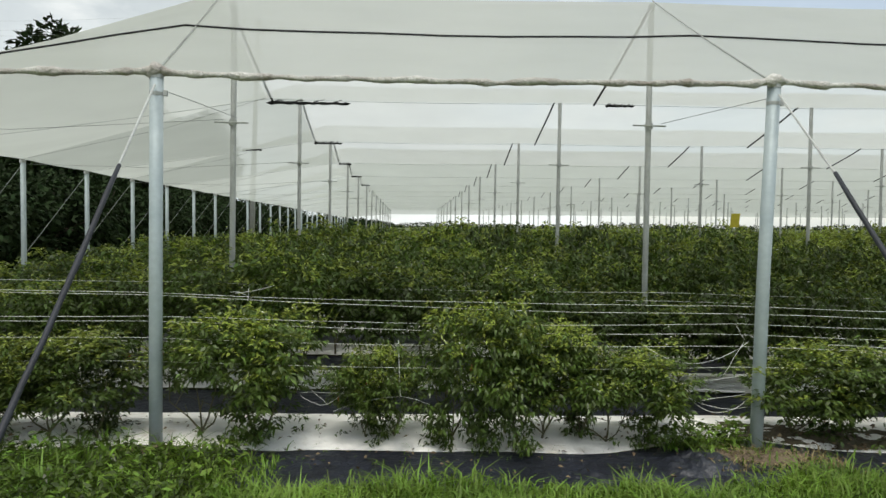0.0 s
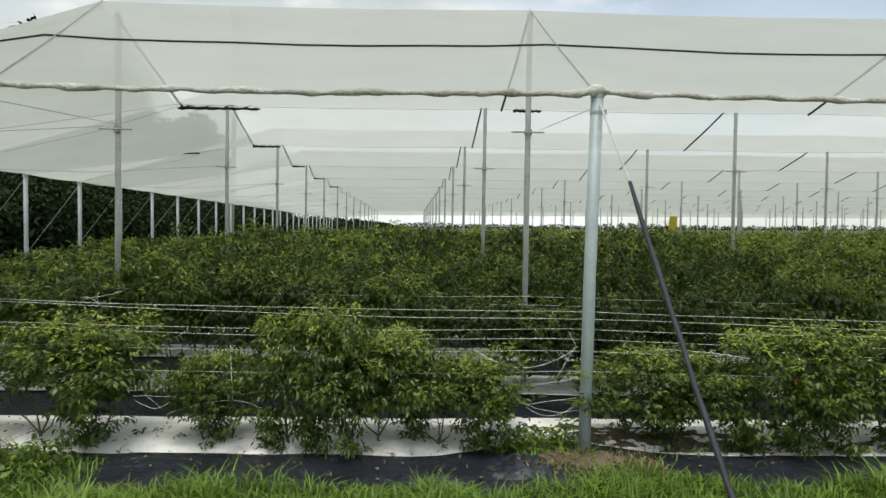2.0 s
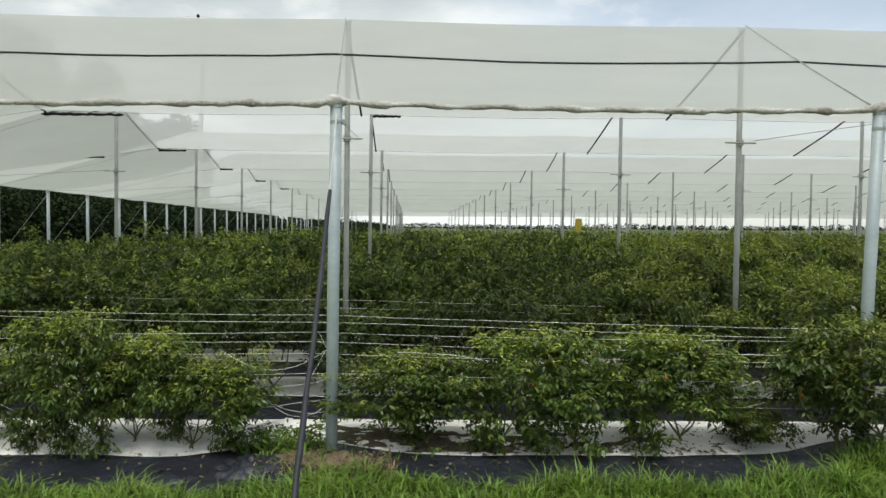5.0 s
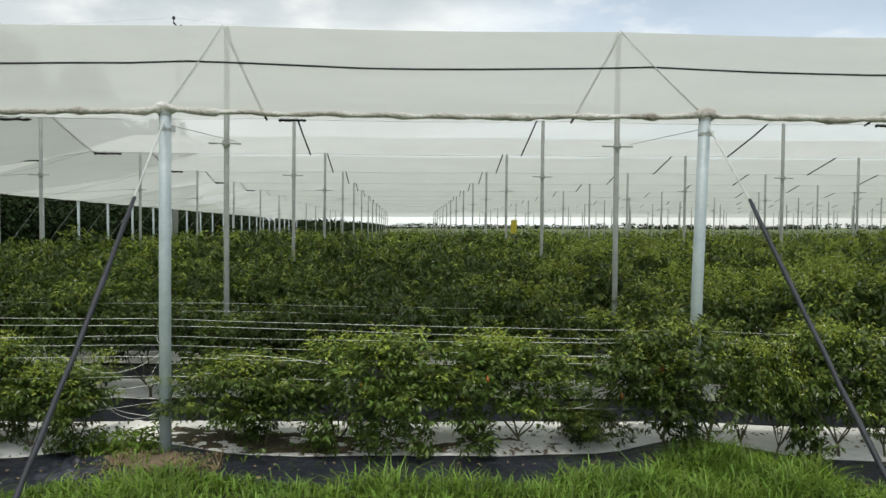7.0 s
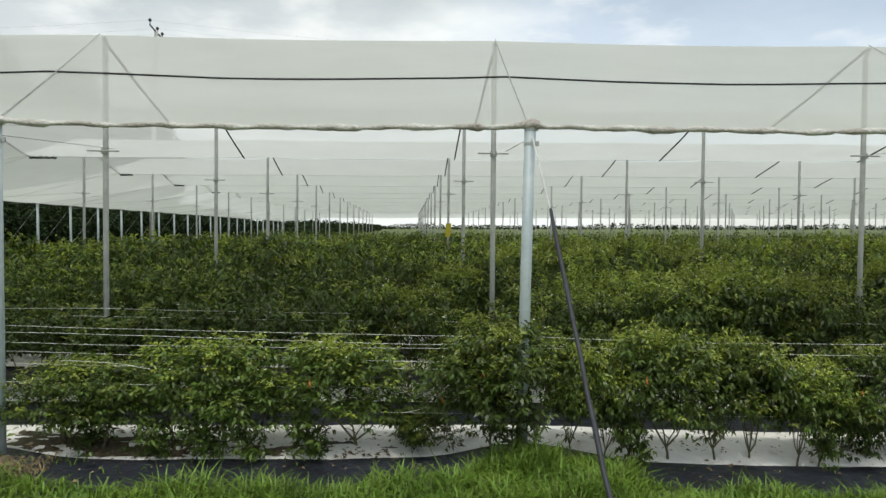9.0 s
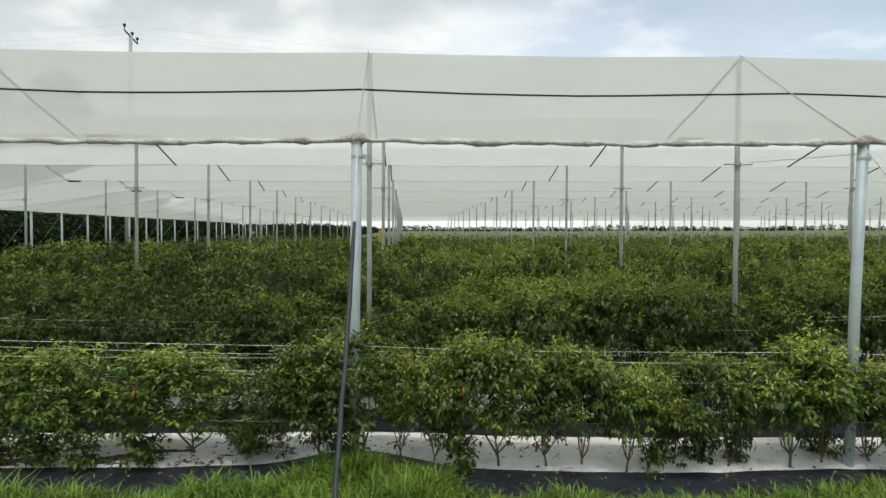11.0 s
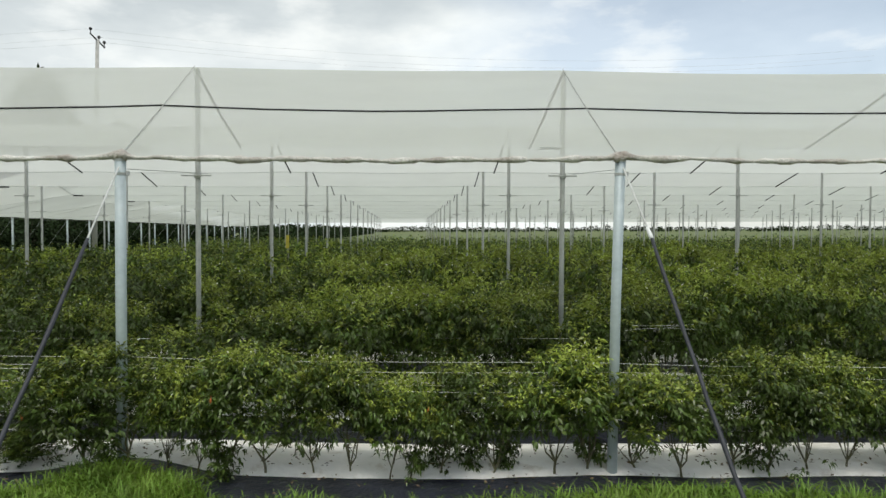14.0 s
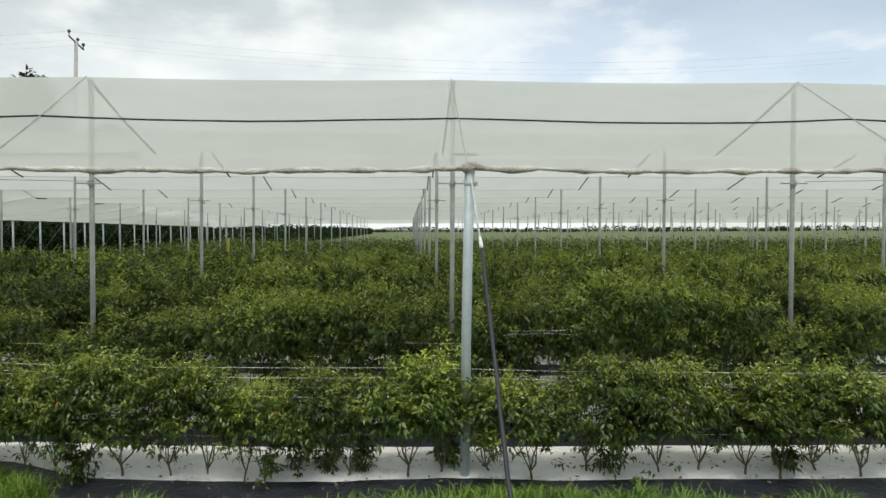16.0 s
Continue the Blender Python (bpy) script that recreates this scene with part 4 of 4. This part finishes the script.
def crumple(x, y, w, d, h, seed, mat=BLACK_FILM, name="crumpled_cloth", label="crumpled fold of dark ground cloth near a pole"):
    """Ground cloth pushed up into stiff folds."""
    bm = bmesh.new()
    n = 30
    rows = [[bm.verts.new(((i / n - 0.5) * w, (j / n - 0.5) * d, 0)) for j in range(n + 1)] for i in range(n + 1)]
    for line in rows:
        for v in line:
            q = max(0.0, 1 - (2 * v.co.x / w) ** 2 - (2 * v.co.y / d) ** 2)
            fold = abs(noise.noise(Vector((v.co.x * 6 + v.co.y * 3, v.co.y * 3.5, seed)))) + 0.4 * abs(noise.noise(Vector((v.co.x * 13, v.co.y * 9, seed + 4))))
            v.co.z = h * q ** 0.5 * (0.35 + 1.1 * fold if mat is BLACK_FILM else 0.8 + 0.3 * fold) - 0.02
    for i in range(n):
        for j in range(n):
            bm.faces.new((rows[i][j], rows[i + 1][j], rows[i + 1][j + 1], rows[i][j + 1]))
    ob = new(name, mesh_of(name, bm, mat, True))
    ob.matrix_world = Matrix.Translation((x, y, earth(x, y) + 0.02))
    tagged(ob, label, "ground cloth" if mat is BLACK_FILM else "mulch film", "film folds")


crumple(4.95, -0.36, 0.75, 0.5, 0.12, 2)
crumple(4.2, -0.5, 0.9, 0.4, 0.07, 5)
crumple(1.6, -0.15, 1.2, 0.3, 0.05, 8)
crumple(8.4, -0.72, 1.3, 0.3, 0.05, 11)
crumple(13.6, -0.62, 1.3, 0.25, 0.05, 14)
crumple(5.12, 0.62, 1.0, 0.7, 0.19, 17, WHITE_FILM, "crumpled_film", "loose white mulch film pushed up in folds")
crumple(6.05, 0.62, 0.8, 0.3, 0.09, 19, WHITE_FILM, "crumpled_film", "loose white mulch film pushed up in folds")


def grass_patch(name, label, count, x_a, x_b, y_far, y_near, seed, tall, mat=GRASS):
    rng = np.random.default_rng(seed)
    x = rng.uniform(x_a, x_b, count)
    far = np.array([y_far(v) for v in x])
    y = far + (y_near - far) * rng.random(count) ** 1.1
    tuft = np.array([0.62 + 0.55 * noise.noise(Vector((a * 1.3, b * 1.7, seed))) + 0.3 * noise.noise(Vector((a * 4, b * 4, seed + 3))) for a, b in zip(x, y)])
    keep = tuft > 0.18
    x, y, tuft = x[keep], y[keep], tuft[keep]
    n = len(x)
    h = tall * rng.uniform(0.55, 1.25, n) * tuft
    a = rng.uniform(0, 6.28, n)
    lean = rng.uniform(0.2, 1.35, n) * h
    dx, dy = np.cos(a), np.sin(a)
    w = rng.uniform(0.004, 0.0085, n)
    px, py = -dy * w, dx * w
    root = np.stack([x, y, np.array([earth(a, b) for a, b in zip(x, y)]) - 0.03], 1)
    mid = root + np.stack([dx * lean * 0.35, dy * lean * 0.35, h * 0.62 + 0.02], 1)
    tip = root + np.stack([dx * lean, dy * lean, h * rng.uniform(0.72, 1.0, n)], 1)
    off = np.stack([px, py, np.zeros(n)], 1)
    verts = np.stack([root - off, root + off, mid + off * 0.9, mid - off * 0.9, tip], 1).reshape(-1, 3)
    k = np.arange(n)[:, None] * 5
    me = bpy.data.meshes.new(name)
    me.vertices.add(len(verts))
    me.vertices.foreach_set("co", verts.astype(np.float32).ravel())
    loops = np.concatenate([k + np.array((0, 1, 2, 3)), k + np.array((3, 2, 4))], 1).astype(np.int32)
    me.loops.add(loops.size)
    me.loops.foreach_set("vertex_index", loops.ravel())
    me.polygons.add(2 * n)
    starts = (np.arange(n)[:, None] * 7 + np.array((0, 4))).astype(np.int32)
    me.polygons.foreach_set("loop_start", starts.ravel())
    me.materials.append(mat)
    me.update(calc_edges=True)
    return tagged(new(name, me), label, "grass", kind="stuff")


def grass_edge(x):
    """Where the tall grass begins: it reaches in towards some pole feet."""
    y = -0.86 + 0.12 * wave(x, 77, 0.8) + 0.07 * wave(x, 78, 2.5) + 0.45 / (1 + math.exp((x - 0.45) * 6))
    for at, reach, half in ((6.0, 0.30, 0.6), (9.9, 0.25, 0.6), (11.3, 0.72, 0.75), (17.0, 0.56, 1.2)):
        y += reach * math.exp(-((x - at) / half) ** 2)
    return y


grass_patch("grass", "tall fresh green grass along the field edge", 51000, 0.85, 24, grass_edge, -2.3, 3, 0.30)
grass_patch("grass", "short green grass on the open ground", 22000, -12, 32, lambda x: -2.2, -12.5, 4, 0.13)
grass_patch("weeds", "thin weeds growing through the ground cloth edge", 500, -4, 24, lambda x: bed_line(x) + 0.1, -0.6, 5, 0.16)


grass_patch("grass", "long arching grass clump at a pole foot", 6500, -4, 1.3, lambda x: -0.15, -2.3, 6, 0.30)
grass_patch("grass", "long arching grass clump at a pole foot", 3000, 10.1, 12.0, lambda x: -0.1 - 0.6 * ((x - 11.2) / 0.95) ** 2, -1.3, 9, 0.33)
grass_patch("weeds", "green weeds on the mulch beside a pole", 600, 4.75, 5.6, lambda x: 0.4, 0.0, 7, 0.17)

grass_patch("dry_grass", "withered straw-coloured grass on the bare soil", 700, 5.0, 6.3, lambda x: 0.0, -0.55, 15, 0.16, STRAW)
grass_patch("weeds", "sparse green weeds on the bare soil", 260, 4.9, 6.4, lambda x: 0.05, -0.6, 16, 0.15)


def broad_weeds(n, x_a, x_b, y_near, y_far, tall, seed, label):
    rng = np.random.default_rng(seed)
    x, k = rng.uniform(x_a, x_b, n), rng.random(n)
    y = y_near + (y_far - y_near) * rng.random(n) ** 1.2
    lump = np.array([0.6 + 0.6 * noise.noise(Vector((a * 3, b * 3, 2))) for a, b in zip(x, y)])
    spots = np.stack([x, y, np.array([earth(a, b) for a, b in zip(x, y)]) + 0.03 + tall * k * lump], 1)
    ways = np.stack([rng.normal(0, 1, n), rng.normal(0, 1, n), rng.normal(-0.2, 0.5, n)], 1)
    me = leaves_mesh("weeds", spots, ways, rng.uniform(0.04, 0.11, n), (rng.random(n) < 0.35).astype(int), (LEAF, GRASS), 0.36)
    tagged(new("weeds", me), label, "weeds", kind="stuff")


broad_weeds(9000, -3.5, 1.0, -0.22, -2.02, 0.33, 61, "dark broad-leaved weeds growing in the grass")
broad_weeds(520, 4.85, 5.58, -0.02, 0.36, 0.30, 62, "low dark weeds on the mulch beside a pole")

# dead leaves lying on film and cloth
rng = np.random.default_rng(12)
n = 1500
x = rng.uniform(-4, 24, n)
y = np.array([bed_line(v) for v in x]) + rng.normal(0.15, 0.42, n)
sp = np.stack([x, y, np.where(y > np.array([bed_line(v) for v in x]), 0.13, 0.055) + np.array([earth(a, b) for a, b in zip(x, y)])], 1)
wy = np.stack([rng.normal(0, 1, n), rng.normal(0, 1, n), rng.normal(0, 0.12, n)], 1)
n2 = 380                                                # thicker drift of dead leaves and stalks along one stretch of the bed
x = rng.uniform(5.8, 9.6, n2)
y = np.array([bed_front(v) for v in x]) + np.abs(rng.normal(0.0, 0.22, n2))
sp = np.concatenate([sp, np.stack([x, y, 0.05 + 0.10 * np.clip(y - np.array([bed_front(v) for v in x]), 0, 0.8) + rng.uniform(0, 0.02, n2) + np.array([earth(a, b) for a, b in zip(x, y)])], 1)])
wy = np.concatenate([wy, np.stack([rng.normal(0, 1, n2), rng.normal(0, 0.6, n2), rng.normal(0, 0.15, n2)], 1)])
n += n2
litter = new("leaf_litter", leaves_mesh("leaf_litter", sp, wy, np.concatenate([rng.uniform(0.02, 0.07, n - n2), rng.uniform(0.03, 0.085, n2)]), np.zeros(n, int), (LITTER,), 0.5))
tagged(litter, "dry brown leaves scattered on the mulch film", "leaf litter", kind="stuff")


# ---------------------------------------------------------------- trees, utility pole, distance
def tree(seed, tall, wide, clumps, leaf, trunk=0.2, low=0.12, label="leafy dark green tree", per=26):
    rng = np.random.default_rng(seed)
    ob = thing("tree", (0, 0, 0), label, "tree", "hedge trees")
    bm = bmesh.new()
    tube(bm, [(0, 0, -0.2), (0.05, 0.03, tall * 0.25), (0.0, 0.1, tall * 0.55)], [trunk, trunk * 0.75, trunk * 0.4], 8)
    sp, wy, sz = [], [], []
    for i in range(clumps):
        d = rng.normal(0, 1, 3)
        d /= np.linalg.norm(d)
        c = np.array((d[0] * wide * 0.42, d[1] * wide * 0.42, tall * (0.5 + low / 2) + d[2] * tall * (0.46 - low / 2))) * np.array((1, 1, 1)) * (0.8 + 0.2 * rng.random())
        r = wide * rng.uniform(0.10, 0.2)
        if i < 9:
            e = Vector(c)
            s = Vector((0, 0.05, tall * rng.uniform(0.2, 0.5)))
            tube(bm, [s, s.lerp(e, 0.5) + Vector((0, 0, 0.1)), e], [trunk * 0.35, trunk * 0.22, 0.02], 5, False)
        q = rng.normal(0, 1, (per, 3))
        q /= np.linalg.norm(q, axis=1)[:, None]
        sp.append(c + q * r * rng.uniform(0.5, 1.1, (per, 1)))
        wy.append(q + rng.normal(0, 0.5, (per, 3)) + np.array((0, 0, -0.35)))
        sz.append(rng.uniform(0.7, 1.3, per) * leaf)
    part("trunk", bm, BARK, ob, "brown trunk with limbs")
    n = per * clumps
    part("crown", leaves_mesh("crown", np.concatenate(sp), np.concatenate(wy), np.concatenate(sz), np.zeros(n, bool), (TREE_LEAF,), 0.55), None, ob, "dark green leafy crown")
    return ob


kinds = [tree(70 + i, 4.5, 4.6, 160, 0.29, 0.16, 0.0, "dark green bushy tree in the hedge beside the net house", 29) for i in range(3)]
i = 0
for r in range(22):
    for side in range(2):
        x, y = -12.6 - 4.0 * side + rnd.uniform(-0.6, 0.6), 3 + r * 4.2 + 2 * side + rnd.uniform(-0.8, 0.8)
        m = Matrix.Translation((x, y, -0.04)) @ pose(0, 0, 0, 0, 0, rnd.uniform(0, 360)) @ Matrix.Diagonal((1, 1, rnd.uniform(0.85, 1.1) * (1.1 if side else 0.95), 1))
        put(kinds[i % 3], m)
        i += 1
big = tree(90, 20.7, 8.8, 270, 0.74, 0.35, 0.25, "tall leafy tree standing behind the net house", 58)
big.matrix_world = Matrix.Translation((-30.4, 60, -0.04)) @ Matrix.Diagonal((1.05, 1.05, 1.0, 1))
copy_thing(big, Matrix.Translation((-37.0, 64, -0.04)) @ pose(0, 0, 0, 0, 0, 120) @ Matrix.Diagonal((0.7, 0.7, 0.9, 1)))
for x, y, s, w in ((-36.5, 92, 1.2, 0.8), (-25.8, 92, 0.86, 1.0), (-31.3, 93, 0.84, 0.95), (-41.0, 94, 1.0, 1.2), (-49.5, 95, 0.95, 1.2)):
    copy_thing(big, Matrix.Translation((x, y, -0.04)) @ pose(0, 0, 0, 0, 0, 40 * s) @ Matrix.Diagonal((w * s, w * s, s, 1)))

# the hedge goes on far past the net house
rng = np.random.default_rng(34)
sp, wy, sz = [], [], []
for i in range(240):
    y = 94 + 1.7 * i + rng.uniform(-0.6, 0.6)
    h, n = 4.0 + 0.9 * noise.noise(Vector((y * 0.07, 9, 0))) + rng.uniform(-0.4, 0.4), 70
    q = rng.normal(0, 1, (n, 3))
    q /= np.linalg.norm(q, axis=1)[:, None]
    sp.append(q * np.array((1.6, 1.5, h * 0.5)) * rng.uniform(0.5, 1, (n, 1)) + np.array((-11.0 + rng.uniform(-1, 1), y, h * 0.5 - 0.55)))
    wy.append(q + rng.normal(0, 0.5, (n, 3)))
    sz.append(rng.uniform(0.5, 0.9, n))
hedge = new("far_hedge", leaves_mesh("far_hedge", np.concatenate(sp), np.concatenate(wy), np.concatenate(sz), np.zeros(240 * 70, bool), (TREE_LEAF,), 0.7))
tagged(hedge, "dark hedge running on beyond the net house", "hedge", kind="stuff")

# low woods on the horizon
rng = np.random.default_rng(33)
sp, wy, sz = [], [], []
for i in range(900):
    x = -500 + i * 1.8 + rng.uniform(-1, 1)
    y = 690 + 60 * noise.noise(Vector((x * 0.01, 2, 0))) + rng.uniform(0, 25)
    h = max(1.6, 3.6 + 3.6 * noise.noise(Vector((x * 0.02, 5, 0))) + rng.uniform(-0.8, 1.6))
    n = 44
    q = rng.normal(0, 1, (n, 3))
    q /= np.linalg.norm(q, axis=1)[:, None]
    sp.append(q * np.array((2.4, 2.0, h * 0.42)) * rng.uniform(0.5, 1, (n, 1)) + np.array((x, y, h * 0.5)))
    wy.append(q + rng.normal(0, 0.5, (n, 3)))
    sz.append(rng.uniform(0.9, 1.7, n))
woods = new("far_woods", leaves_mesh("far_woods", np.concatenate(sp), np.concatenate(wy), np.concatenate(sz), np.zeros(44 * 900, bool), (TREE_LEAF,), 0.8))
tagged(woods, "low line of trees far off on the horizon", "woods", kind="stuff")

FOOT, ARM_A, ARM_B = Vector((-9.3, 45.4, -0.2)), Vector((0.35, -0.7, 17.25)), Vector((0.75, 0.75, 16.6))
pole = thing("utility_pole", FOOT, "tall concrete utility pole with a crossarm and dark insulators", "utility pole")
part("shaft", tube(bmesh.new(), [(0, 0, -0.3), (0.25, 0, 8), (0.55, 0, 16.95)], [0.22, 0.18, 0.12], 12), CONCRETE, pole, smooth=True)
crossarm = part("crossarm", tube(bmesh.new(), [ARM_A, ARM_B], 0.075, 4), PORCELAIN, pole, "dark weathered crossarm")
wires = []
for k, u in enumerate((0.02, 0.6, 0.98)):
    up = 0.36
    p = ARM_A.lerp(ARM_B, u) + Vector((0, 0, up))
    bm = tube(bmesh.new(), [p - Vector((0, 0, up)), p], 0.03, 6)
    ball(bm, p, 0.12, (1, 1, 1.1), 2)
    part("insulator", bm, PORCELAIN, crossarm, "dark round insulator", True)
    wires.append(FOOT + p)
for p in wires:
    for far in (-62, 62):
        pts = [p + Vector((far * i / 10, 0.05 * far * i / 10, -1.6 * 4 * (i / 10) * (1 - i / 10))) for i in range(11)]
        line_thing("power_line", pts, 0.004, CABLE, "thin overhead power line", "power line", "power lines", 4)
